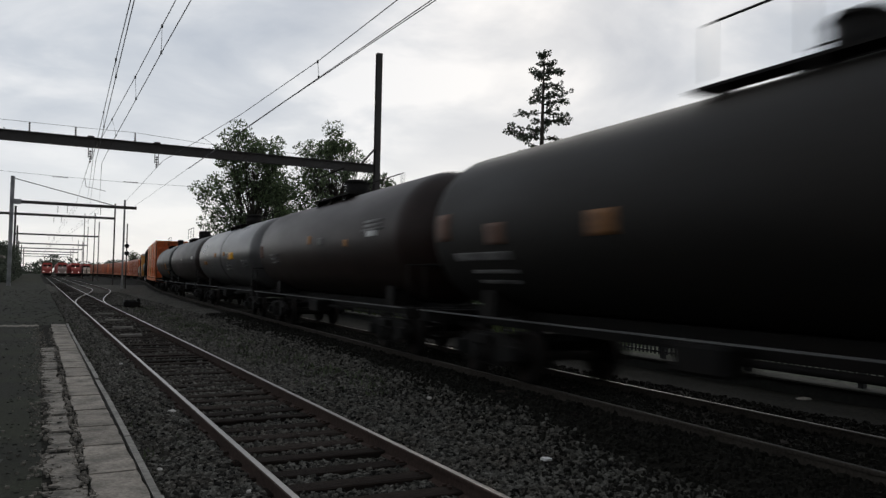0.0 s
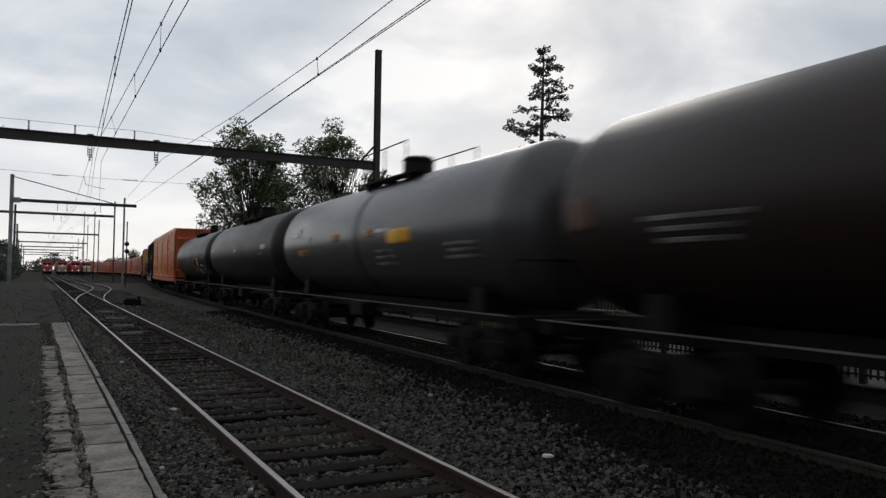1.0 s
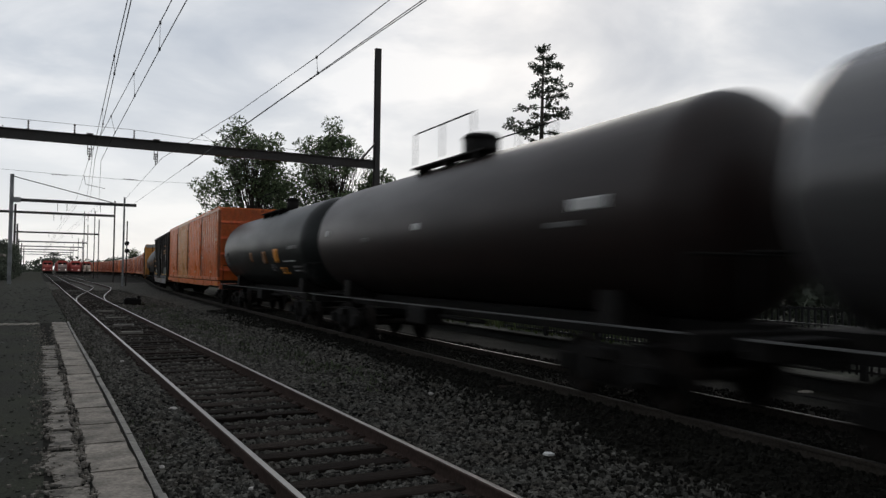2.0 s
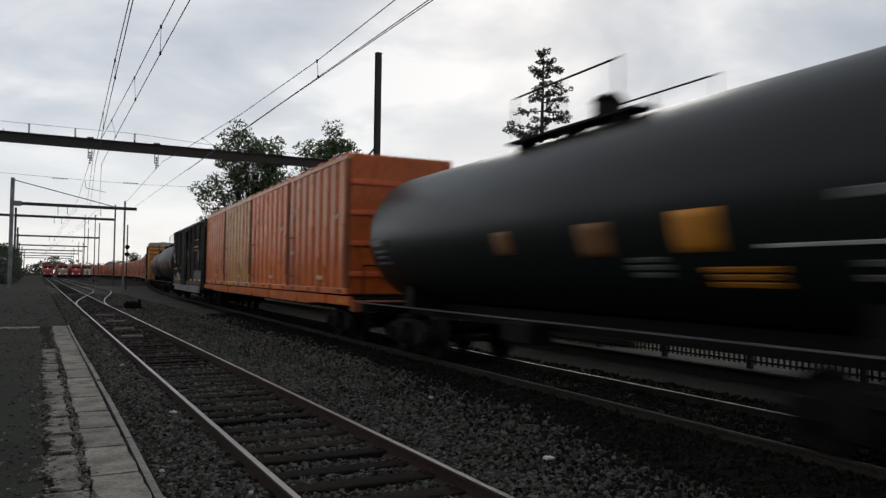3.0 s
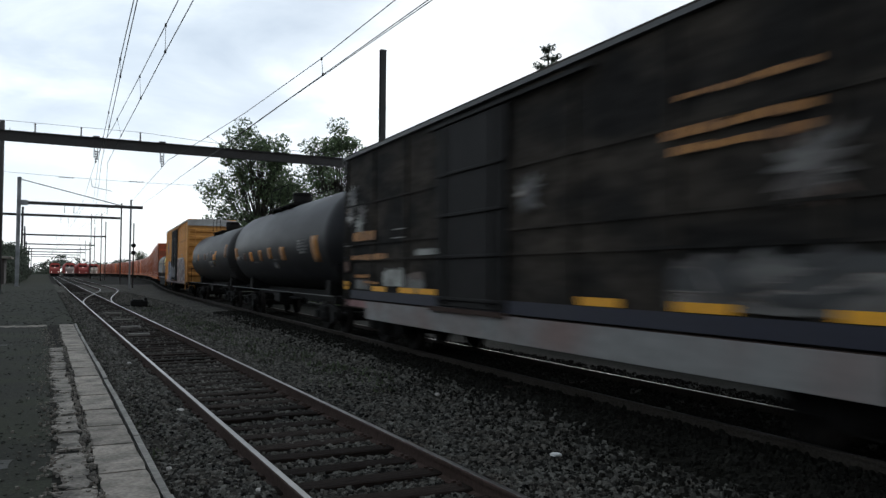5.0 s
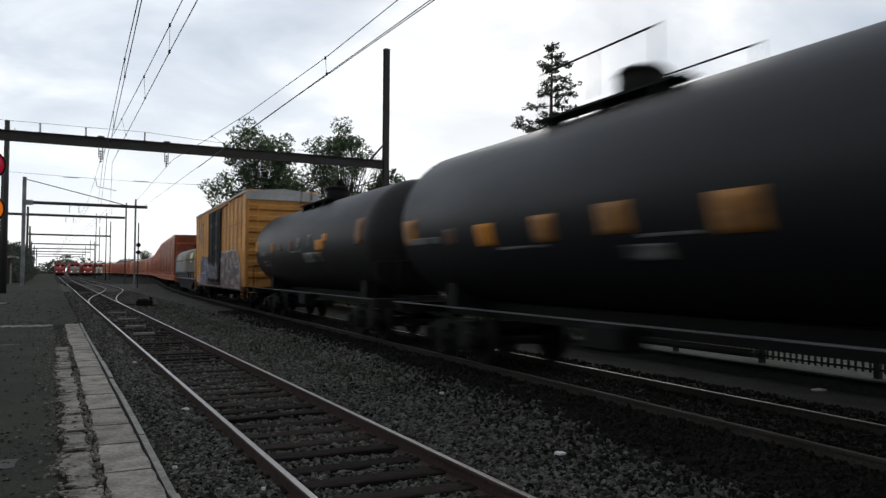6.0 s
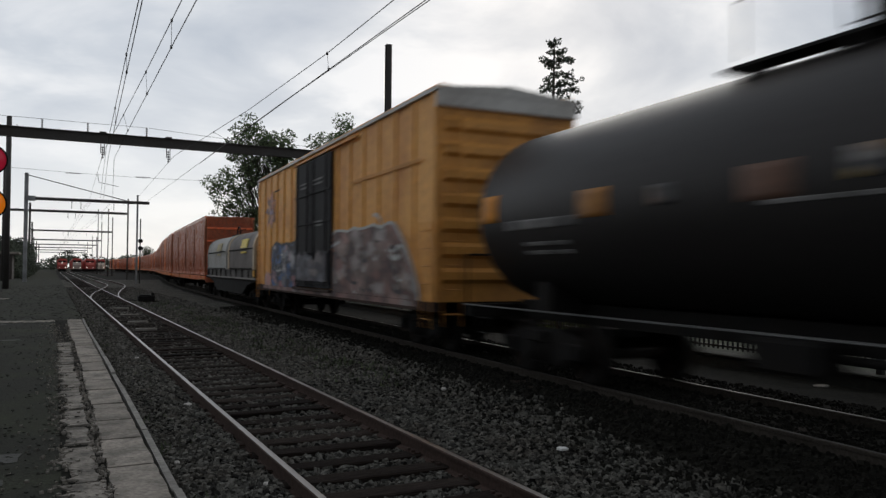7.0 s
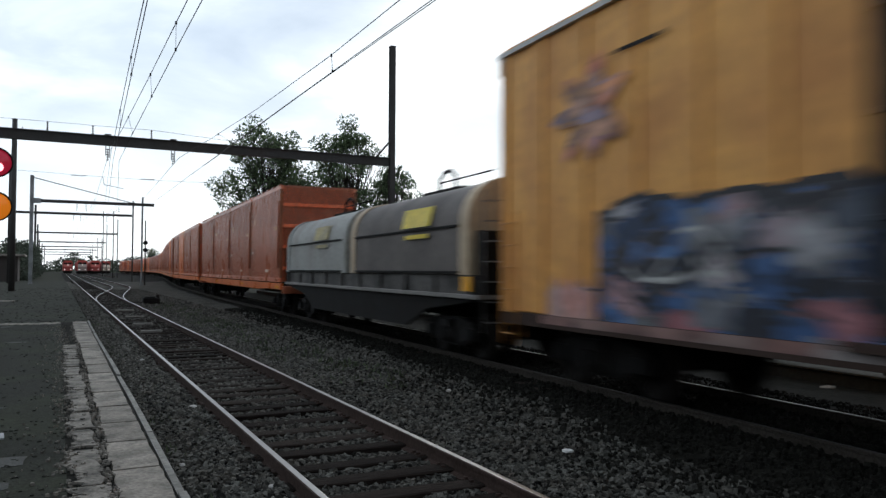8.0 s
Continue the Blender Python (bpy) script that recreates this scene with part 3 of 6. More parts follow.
track("track_main", "running track of the freight train in dark ballast", lambda y: (way(y)[0], way(y)[2]), -260, 420, 5, ZT, (M_SHADEHEAD, M_DULLHEAD), (-14, 60), 120, M_SOOTY_RAIL)


def turnout(y):
    u = min(1, max(0, (y - 43) / 42))
    x = XC + 2.95 * u * u * (3 - 2 * u)
    return x, math.degrees(math.atan(2.95 * 6 * u * (1 - u) / 42))


yard = track("track_turnout", "diverging yard track with bright curved rails", turnout, 43, 420, 2, 0.002, M_SHINE, (60, 61), -14)
track("track_yard", "far yard track beside the parked trains", lambda y: (XC + 8.3, 0.0), 180, 420, 20, 0.0, M_DULLHEAD, (0, 0), -14)
# timbers in the turnout, paler than the rest
for k, y in enumerate((23.9, 27.2, 31.4, 36.6)):
    me = Geo().box(-0.30 - 0.03 * k, 0.30, -0.085, 0.085, -0.2, 0.0, 0.015)
    ob = part("pale_tie", me, mat("bleached_wood", (0.21, 0.197, 0.172), 0.9, var=0.3, big=1.5, fine=16, second=(0.12, 0.11, 0.10), amount=0.6, bump=0.4, stretch=(0.5, 4, 4)), near_track, "pale sun-bleached tie")
    ob.matrix_basis = pose(XC - 0.10 + 0.09 * k, y, -0.088, 0, 0, 2 * (k % 2))

# tie plates and spikes beside the near rails
plate = Geo().box(-0.10, 0.10, -0.09, 0.09, -0.008, 0.006)
for sx in (-0.085, 0.085):
    for sy in (-0.05, 0.05):
        plate.box(sx - 0.018, sx + 0.018, sy - 0.014, sy + 0.014, 0.0, 0.028)
plate_me = plate.mesh("tie_plate", M_RUST)
y = 2.0
while y < 26:
    for x in (XL, XL + GAUGE):
        ob = part("tie_plate", plate_me, None, near_track)
        ob.location = (x, y, -0.130)
    y += 0.55

# switch machine beside the turnout
sw = thing("switch_machine", "low black switch machine beside the turnout", "switch machine", at=pose(4.46, 43.5, -0.16))
part("housing", Geo().box(-0.42, 0.42, -0.3, 0.3, 0.06, 0.34, 0.03), M_BLACK, sw)
part("lid", Geo().box(-0.36, 0.2, -0.26, 0.26, 0.343, 0.40, 0.02), M_BLACK, sw)
part("lever_stand", Geo().box(0.26, 0.4, -0.12, 0.12, 0.343, 0.50, 0.02), M_BLACK, sw)
part("mounting_timber", Geo().box(-0.6, 0.6, -0.35, -0.12, -0.04, 0.06).box(-0.6, 0.6, 0.12, 0.35, -0.04, 0.06), M_TIE, sw)
part("throw_rod", Geo().bar((-0.42, 0, 0.1), (-1.1, 0, 0.1), 0.025), M_BLACK, sw)

# litter
paper = tagged(new("paper_scrap", Geo().prism([(-0.055, -0.03), (0.05, -0.04), (0.065, 0.02), (0.0, 0.045), (-0.06, 0.03)], "z", 0, 0.02).mesh("paper_scrap", mat("white_paper", (0.7, 0.7, 0.68), 0.8, var=0.1, bump=0.1))),
               "scrap of white paper lying on the ballast", "litter")
paper.matrix_basis = pose(4.60, 6.25, -0.10, 6, 4, 20)
for k, (x, y, r) in enumerate(((1.60, 10.4, 0.06), (1.62, 6.35, 0.03), (1.05, 7.4, 0.03), (1.50, 16.2, 0.05), (5.3, 10.2, 0.04))):
    geo = Geo()
    geo.lathe([(-r * 0.6, 0.001), (-r * 0.5, r * 0.8), (0, r), (r * 0.4, r * 0.75), (r * 0.6, 0.001)], "z", 7, smooth=False)
    for i, p in enumerate(geo.v):
        geo.v[i] = tuple(c * (1 + 0.25 * noise.noise((p[0] * 40 + k, p[1] * 40, p[2] * 40))) for c in p)
    st = tagged(new("pale_stone", geo.mesh("pale_stone", mat("pale_stone", (0.42, 0.40, 0.37), 0.9, var=0.2, bump=0.3))), "pale whitish stone lying on the dark ballast", "stone", "pale stones")
    st.matrix_basis = pose(x, y, -0.10, 0, 0, 40 * k)

# ================= far side: low wall, fence, grass =================
def far_x(y):
    return way(y)[0] + 3.75


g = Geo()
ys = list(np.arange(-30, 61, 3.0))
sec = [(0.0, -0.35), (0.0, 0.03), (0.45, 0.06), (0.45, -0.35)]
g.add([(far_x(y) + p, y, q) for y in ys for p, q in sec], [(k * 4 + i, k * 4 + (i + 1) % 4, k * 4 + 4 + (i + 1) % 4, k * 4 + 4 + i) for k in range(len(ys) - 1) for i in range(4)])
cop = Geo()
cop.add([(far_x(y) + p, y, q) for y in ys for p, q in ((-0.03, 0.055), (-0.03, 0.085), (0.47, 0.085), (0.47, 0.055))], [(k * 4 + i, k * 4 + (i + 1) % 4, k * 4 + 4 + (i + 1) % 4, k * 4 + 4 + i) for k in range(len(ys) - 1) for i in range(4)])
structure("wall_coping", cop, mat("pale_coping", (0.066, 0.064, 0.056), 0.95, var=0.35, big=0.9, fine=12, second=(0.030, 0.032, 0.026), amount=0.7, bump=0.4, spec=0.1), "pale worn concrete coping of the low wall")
# Wall face has a much darker base colour than the coping on it.
structure("low_wall", g, mat("wall_concrete", (0.024, 0.024, 0.020), 0.95, var=0.25, big=0.7, fine=12, second=(0.018, 0.020, 0.016), amount=0.8, bump=0.4), "low concrete wall behind the running track, much darker than its coping")
g = Geo()
g.add([(far_x(y) + p, y, q) for y in ys for p, q in ((0.45, 0.03), (14, 0.10))], [(k * 2, k * 2 + 1, k * 2 + 3, k * 2 + 2) for k in range(len(ys) - 1)])
structure("verge", g, mat("verge_paving", (0.048, 0.052, 0.040), 0.95, var=0.5, big=0.4, fine=9, second=(0.05, 0.06, 0.035), amount=0.7, bump=0.5, spec=0.1), "weedy grey paving behind the fence")

fence = tagged(thing("fence", "black metal picket fence on a low wall", "fence"), kind="structure")
fx = lambda y: far_x(y) + 0.25
post_me = Geo().box(-0.05, 0.05, -0.05, 0.05, 0.0, 1.25, 0.008).mesh("post", M_FENCE)
pick_me = Geo().box(-0.012, 0.012, -0.018, 0.018, 0.08, 1.15).mesh("picket", M_FENCE)
hd = -way(10)[2]
count = 0
y = -4.0
while y < 42:
    if not 18.2 < y < 19.6:
        ob = part("post", post_me, None, fence)
        ob.matrix_basis = pose(fx(y), y, 0.085, 0, 0, hd)
        rails_geo = Geo()
        for z in (0.14, 1.12):
            rails_geo.box(-0.02, 0.02, 0.05, 2.25, z - 0.02, z + 0.02)
        ob = part("rail", rails_geo, M_FENCE, fence)
        ob.matrix_basis = pose(fx(y), y, 0.085, 0, 0, hd)
        if y > 1:
            for k in range(1, 18):
                if count < 299:
                    q = y + 2.3 * k / 18
                    ob = part("picket", pick_me, None, fence)
                    ob.matrix_basis = pose(fx(q), q, 0.085, 0, 0, hd)
                    count += 1
    y += 2.3


def blades(name, spots, label, material, height, spread, per):
    geo = Geo()
    for (x, y, z) in spots:
        for _ in range(per):
            a = random.uniform(0, 6.28)
            px, py = x + random.gauss(0, spread), y + random.gauss(0, spread)
            h = height * random.uniform(0.4, 1.1)
            w = 0.02 + 0.03 * random.random()
            lx, ly = math.cos(a) * h * 0.45, math.sin(a) * h * 0.45
            geo.add([(px - w * math.sin(a), py + w * math.cos(a), z), (px + w * math.sin(a), py - w * math.cos(a), z), (px + lx * 0.4, py + ly * 0.4, z + h * 0.7), (px + lx, py + ly, z + h)],
                    [(0, 1, 2), (0, 2, 3)])
    return tagged(new(name, geo.mesh(name, material)), label, "grass", kind="stuff")


random.seed(31)
blades("grass", [(far_x(y) + random.uniform(0.9, 3.0), y, 0.05) for y in np.arange(15, 50, 0.22)], "rough green grass behind the fence", M_GRASS, 0.7, 0.35, 26)
blades("weeds", [(random.uniform(3.9, 5.6), random.uniform(11, 46), -0.18) for _ in range(170)] + [(random.uniform(0.95, 1.5), random.uniform(6, 30), -0.18) for _ in range(60)], "sparse low weeds in the ballast", mat("weed_leaf", (0.05, 0.062, 0.03), 0.85, var=0.3, bump=0, island=0.5), 0.12, 0.12, 9)
# rubbish on the wall's foot
for (dx, y, r) in ((-0.25, 8.2, 0.13), (-0.2, 5.9, 0.16), (-0.3, 12.5, 0.1)):
    geo = Geo()
    geo.lathe([(0, 0.001), (0.02, r), (r * 0.5, r * 0.8), (r * 0.7, 0.001)], "z", 8, smooth=False)
    for i, p in enumerate(geo.v):
        geo.v[i] = (p[0] * 1.5 * (1 + 0.4 * noise.noise((p[0] * 9, p[1] * 9, 1))), p[1] * (1 + 0.5 * noise.noise((p[0] * 9, p[1] * 9, 7))), p[2])
    ob = tagged(new("rubbish", geo.mesh("rubbish", M_CONC_B)), "pale heap of rubble at the foot of the wall", "rubble")
    ob.matrix_basis = pose(far_x(y) + dx, y, -0.22)

# ================= overhead line =================
def insulator(geo, p, q, r=0.055, n=4):
    p, q = Vector(p), Vector(q)
    geo.bar(p, q, 0.018, 5)
    for k in range(n):
        c = p.lerp(q, (k + 0.5) / n)
        d = (q - p).normalized() * 0.022
        geo.bar(c - d, c + d, r, 8, r * 0.6)
    return geo


def i_beam(x0, x1, y, z0, z1, w):
    g = Geo()
    z0m, z1m = z0 + 0.035, z1 - 0.035
    g.prism([(y - w / 2, z0), (y + w / 2, z0), (y + w / 2, z0m), (y + 0.015, z0m), (y + 0.015, z1m), (y + w / 2, z1m), (y + w / 2, z1), (y - w / 2, z1), (y - w / 2, z1m), (y - 0.015, z1m), (y - 0.015, z0m), (y - w / 2, z0m)], "x", x0, x1)
    return g


gantry = tagged(thing("catenary_gantry", "dark steel catenary gantry beam spanning the tracks on tall posts", "gantry"), kind="structure")
BY = 39.0
part("beam", i_beam(-6.6, 16.45, BY, 7.58, 8.06, 0.24), M_STEEL_D, gantry)
for x, h in ((16.6, 14.37), (-6.8, 11.5)):
    p = Geo().prism([(x - 0.15, BY - 0.15), (x + 0.15, BY - 0.15), (x + 0.15, BY - 0.12), (x + 0.02, BY - 0.12), (x + 0.02, BY + 0.12), (x + 0.15, BY + 0.12), (x + 0.15, BY + 0.15), (x - 0.15, BY + 0.15), (x - 0.15, BY + 0.12), (x - 0.02, BY + 0.12), (x - 0.02, BY - 0.12), (x - 0.15, BY - 0.12)], "z", -0.3, h)
    po = part("post", p, M_STEEL_D, gantry)
    part("post_cap", Geo().box(x - 0.17, x + 0.17, BY - 0.17, BY + 0.17, h, h + 0.03), M_STEEL_D, po)
    s = -1 if x > 0 else 1
    part("brace", Geo().bar((x + s * 0.1, BY, 9.0), (x + s * 0.95, BY, 8.02), 0.055), M_STEEL_D, gantry)
for x in (-4.6, -0.60, 1.30, 3.89):
    part("top_insulator", insulator(Geo(), (x, BY, 8.06), (x, BY, 8.50), 0.06, 4), M_INS, gantry)
for x in (1.95, 4.9):
    geo = Geo().box(x - 0.14, x + 0.14, BY - 0.15, BY + 0.15, 8.062, 8.12)
    geo.bar((x - 0.08, BY, 7.58), (x - 0.08, BY, 7.1), 0.02).bar((x + 0.08, BY, 7.58), (x + 0.08, BY, 7.0), 0.02)
    hb = part("hanger", geo, M_STEEL_D, gantry)
    part("insulator", insulator(Geo(), (x, BY, 7.45), (x, BY, 6.85), 0.07, 5), M_INS, hb)

part("feeder_wire", Geo().tube([(-6.6, BY, 8.62), (-4.6, BY, 8.50), (-0.72, BY, 8.50), (1.35, BY, 8.49), (3.88, BY, 8.50), (7.2, BY, 8.30), (16.4, BY, 8.2)], 0.009, 5), M_WIRE, gantry)


def wire_run(name, label, fx_, fz, spans, droppers=True, second=None, dip=0.45):
    """A wire that hangs from support to support; with its lower contact wire and droppers where it has one."""
    w = tagged(thing(name, label, "overhead wire"), kind="structure")
    geo, low = Geo(), Geo()
    for a, b in zip(spans, spans[1:]):
        n = 10
        for i in range(n):
            u, v = i / n, (i + 1) / n
            sag = lambda q: -4 * dip * q * (1 - q)
            ya, yb = a + (b - a) * u, a + (b - a) * v
            geo.bar((fx_(ya), ya, fz + sag(u)), (fx_(yb), yb, fz + sag(v)), 0.011, 5, caps=False)
            if second:
                low.bar((fx_(ya), ya, fz - second), (fx_(yb), yb, fz - second), 0.010, 5, caps=False)
                if droppers and i % 2 == 0:
                    m = (ya + yb) / 2
                    part("dropper", Geo().bar((fx_(m), m, fz + sag((u + v) / 2)), (fx_(m), m, fz - second), 0.007, 4), M_WIRE, w)
    part("messenger_wire", geo, M_WIRE, w)
    if second:
        part("contact_wire", low, M_WIRE, w)
    return w


def strung(name, label, upper, lower, drops, twin=None):
    """A near run: messenger wire and contact wire through given supports, with droppers at the distances named."""
    w = tagged(thing(name, label, "overhead wire"), kind="structure")
    at = lambda pts, y: Vector([float(np.interp(y, [p[1] for p in pts], [p[k] for p in pts])) for k in range(3)])
    part("messenger_wire", Geo().tube(upper, 0.011, 5), M_WIRE, w)
    part("contact_wire", Geo().tube(lower, 0.011, 5), M_WIRE, w)
    if twin:
        part("contact_wire", Geo().tube(twin, 0.010, 5), M_WIRE, w)
    for y in drops:
        a, b = at(upper, y), at(lower, y)
        d = part("dropper", Geo().bar(a, b, 0.007, 4), M_WIRE, w)
        part("clamp", Geo().bar(a - Vector((0, 0, 0.05)), a + Vector((0, 0, 0.03)), 0.026, 6).bar(b - Vector((0, 0, 0.03)), b + Vector((0, 0, 0.05)), 0.026, 6), M_WIRE, d)
    return w


strung("overhead_wire", "paired overhead wires above the near track",
       [(2.42, -22, 8.3), (2.40, 0, 7.75), (2.38, 17, 7.58), (2.35, 24, 7.60), (2.23, 33, 7.52), (2.03, BY, 7.30), (3.6, 95, 9.95)],
       [(2.37, -22, 6.93), (2.37, 18, 6.93), (2.42, 32, 6.93), (2.46, BY, 6.90), (5.9, 95, 9.3)], (-9, 2, 10, 18.7, 24.1, 31))
strung("overhead_wire", "paired overhead wires drawn in from the platform side",
       [(0.35, -22, 7.1), (1.43, 16, 7.2), (1.62, 21.7, 7.42), (1.95, 32.4, 7.50), (2.10, BY, 7.30), (4.6, 95, 9.6)],
       [(0.27, -22, 6.93), (1.43, 15.5, 6.93), (2.20, BY, 6.95), (4.9, 95, 9.2)], (4, 13, 21.7, 29.5))
strung("overhead_wire", "overhead wires above the running track",
       [(6.6, -22, 8.1), (6.35, 4, 7.55), (6.30, 13.9, 7.43), (6.26, 18.8, 7.36), (6.10, 26.7, 7.38), (5.60, 32.7, 7.24), (5.2, BY, 7.25), (8.6, 95, 9.9)],
       [(6.30, -22, 6.93), (6.30, 25, 6.93), (6.35, BY, 6.93), (9.4, 95, 9.3)], (-8, 2, 10, 18.8, 31.5), [(6.55, -22, 6.93), (6.37, 12, 6.93), (6.33, 22, 6.94), (6.40, BY, 6.94)])
SPANS = [95, 120, 178, 236, 300, 352, 400]
wire_run("overhead_wire", "thin overhead wires farther down the line", lambda y: 5.9 - 0.018 * (y - 95), 9.3, SPANS, second=0.7, dip=0.10)
wire_run("overhead_wire", "thin overhead wires farther down the line", lambda y: 3.6 - 0.006 * (y - 95), 9.9, SPANS, second=0.9, dip=0.10)

# cross-span wire with section insulators
cs = tagged(thing("cross_span", "thin cross-span wire with strings of brown insulators", "overhead wire"), kind="structure")
part("span_wire", Geo().tube([(-3.1, 64.5, 9.1), (1.2, 64.3, 8.95), (6.2, 64.2, 8.85), (11.2, 64.2, 8.9), (18.0, 64.5, 9.2)], 0.011, 5), M_WIRE, cs)
for x in (1.2, 6.2, 11.0):
    part("insulator_string", insulator(Geo(), (x - 0.55, 64.27, 8.9), (x + 0.55, 64.22, 8.9), 0.075, 5), M_INS, cs)
part("pull_off", Geo().tube([(2.9, 64.2, 8.9), (3.0, 64.2, 8.3), (4.4, 64.2, 8.05)], 0.02, 5), M_WIRE, cs)
pull = thing("span_pole", "dark steel pole behind the running track", "pole", at=pose(18.0, 64.5, -0.3))
part("shaft", Geo().bar((0, 0, 0), (0, 0, 9.9), 0.14, 8), M_STEEL_D, pull)

# the row of gantries down the line
def far_gantry(y, xl, xr, zb, ztl, ztr, pale):
    t = tagged(thing("catenary_gantry", "steel catenary gantry down the line, one of a row", "gantry", "row of gantries"), kind="structure")
    m = M_STEEL_G if pale else M_STEEL_D
    part("post", Geo().box(xl - 0.2, xl + 0.2, y - 0.18, y + 0.18, -0.3, ztl, 0.03), m, t)
    part("post", Geo().box(xr - 0.10, xr + 0.10, y - 0.10, y + 0.10, -0.3, ztr, 0.02), M_STEEL_D if not pale else M_STEEL_G, t)
    part("beam", Geo().box(xl + 0.2, xr + (1.3 if pale else -0.13), y - 0.12, y + 0.12, zb - 0.17, zb + 0.17), M_STEEL_D, t)
    for x in (XC - 0.9, XC + 0.05, XC + 3.5):
        part("hanger", insulator(Geo(), (x, y, zb - 0.17), (x, y, zb - 1.0), 0.08, 4), M_STEEL_D, t)
    if pale:
        part("stay_rod", Geo().bar((xl + 0.2, y, ztl - 0.25), (xr - 1.2, y, zb + 0.17), 0.05), M_STEEL_D, t)
        part("bracket", Geo().box(xl + 0.2, xl + 0.9, y - 0.2, y + 0.2, zb - 0.28, zb + 0.28, 0.03), m, t)
    return t


far_gantry(95, -2.85, 8.62, 9.3, 12.1, 10.2, True)
for (y, xl, xr, zb, ztl, ztr) in ((120, -6.2, 9.6, 9.6, 13.5, 11.8), (178, -4.6, 11.2, 9.3, 15, 12.5), (236, -5.5, 12, 9.2, 14, 14.5),
                                 (285, -6.5, 13, 9.2, 14.5, 12), (330, -7, 13.5, 9.2, 13, 14), (380, -7, 13.5, 9.2, 13, 13), (440, -7, 14.5, 9.2, 13, 13)):
    far_gantry(y, xl, xr, zb, ztl, ztr, False)

# signal on the gantry's right post
sg = thing("mast_signal", "black railway signal heads on a steel post", "signal", at=pose(8.95, 94.6, 0))
part("mast", Geo().bar((0, 0, -0.3), (0, 0, 7.4), 0.07, 8), M_STEEL_D, sg)
for z in (3.95, 4.8):
    hd_ = part("signal_head", Geo().bar((0, -0.12, z), (0, -0.3, z), 0.26, 14), M_BLACK, sg)
    part("hood", Geo().lathe([(0, 0.14), (-0.35, 0.14)], "y", 12, (0, -0.3, z)), M_BLACK, hd_)

# poles at the platform
def pole(x, y, h, r, label, material, arms=()):
    t = thing("utility_pole", label, "pole", at=pose(x, y, 0.03))
    part("shaft", Geo().bar((0, 0, -0.2), (0, 0, h), r, 10, r * 0.8), material, t)
    for (z, a, b) in arms:
        part("crossarm", Geo().box(a, b, -0.05, 0.05, z - 0.05, z + 0.05), material, t)
        part("insulator", insulator(Geo(), (b, 0, z + 0.05), (b, 0, z + 0.45), 0.06, 3), M_INS, t)
    return t


pole(-3.15, 64.5, 12.9, 0.22, "tall dark steel pole on the platform", M_STEEL_D, ((11.9, -0.2, 0.5),))
pole(-5.2, 100, 13.6, 0.2, "dark steel pole behind the platform", M_STEEL_D)
pole(-4.6, 150, 12.8, 0.12, "thin far pole beside the line", M_STEEL_D)
pole(-4.9, 185, 12.2, 0.12, "thin far pole beside the line", M_STEEL_D)
pole(9.6, 205, 16, 0.11, "thin far pole between the tracks", M_STEEL_D)
pole(9.3, 160, 13, 0.10, "thin far pole between the tracks", M_STEEL_D)

# platform signal with lit red and amber lenses
M_RED, M_AMB = glow("red_lamp_lens", (0.42, 0.015, 0.04), 0.35), glow("amber_lamp_lens", (0.85, 0.22, 0.012), 0.40)
M_REDHOT = glow("red_lamp_core", (1.0, 0.30, 0.35), 2.2)
SIG = pose(-0.575, 8.6, 0.03, 0, 0, 4)
sig = thing("platform_signal", "two-lamp signal showing red above amber on a pole", "signal", at=SIG)
part("pole", Geo().bar((-0.02, 0.16, 0), (-0.02, 0.16, 3.0), 0.05, 10), M_STEEL_G, sig)
part("base_plate", Geo().box(-0.16, 0.12, 0.02, 0.3, 0, 0.02), M_STEEL_G, sig)
for z, m in ((2.735, M_RED), (2.30, M_AMB)):
    hd_ = part("lamp_housing", Geo().lathe([(0.10, 0.001), (0.10, 0.11), (0.0, 0.138), (-0.02, 0.150), (-0.025, 0.136)], "y", 24, (0, 0, z)), M_BLACK, sig)
    part("lens", Geo().lathe([(-0.005, 0.135), (-0.03, 0.10), (-0.045, 0.05), (-0.05, 0.001)], "y", 24, (0, 0, z)), m, hd_)
    if m is M_RED:
        part("lamp_core", Geo().lathe([(-0.045, 0.045), (-0.052, 0.03), (-0.055, 0.001)], "y", 14, (0.02, -0.004, z - 0.05)), M_REDHOT, hd_)
part("mounting_bracket", Geo().box(-0.05, 0.03, 0.1, 0.14, 2.2, 2.8), M_STEEL_G, sig)

# ================= left side: hut, hedge =================
hut = thing("platform_shelter", "small dark platform shelter with a pale flat roof edge", "shelter", at=pose(-7.4, 112, 0))
part("wall", Geo().box(-4, 2.6, 0, 6, -0.3, 3.3), mat("dark_brick", (0.06, 0.05, 0.045), 0.9, bump=0.3), hut)
part("roof", Geo().box(-4.5, 3.4, -0.6, 6.6, 3.3, 3.6, 0.04), M_CONC, hut)


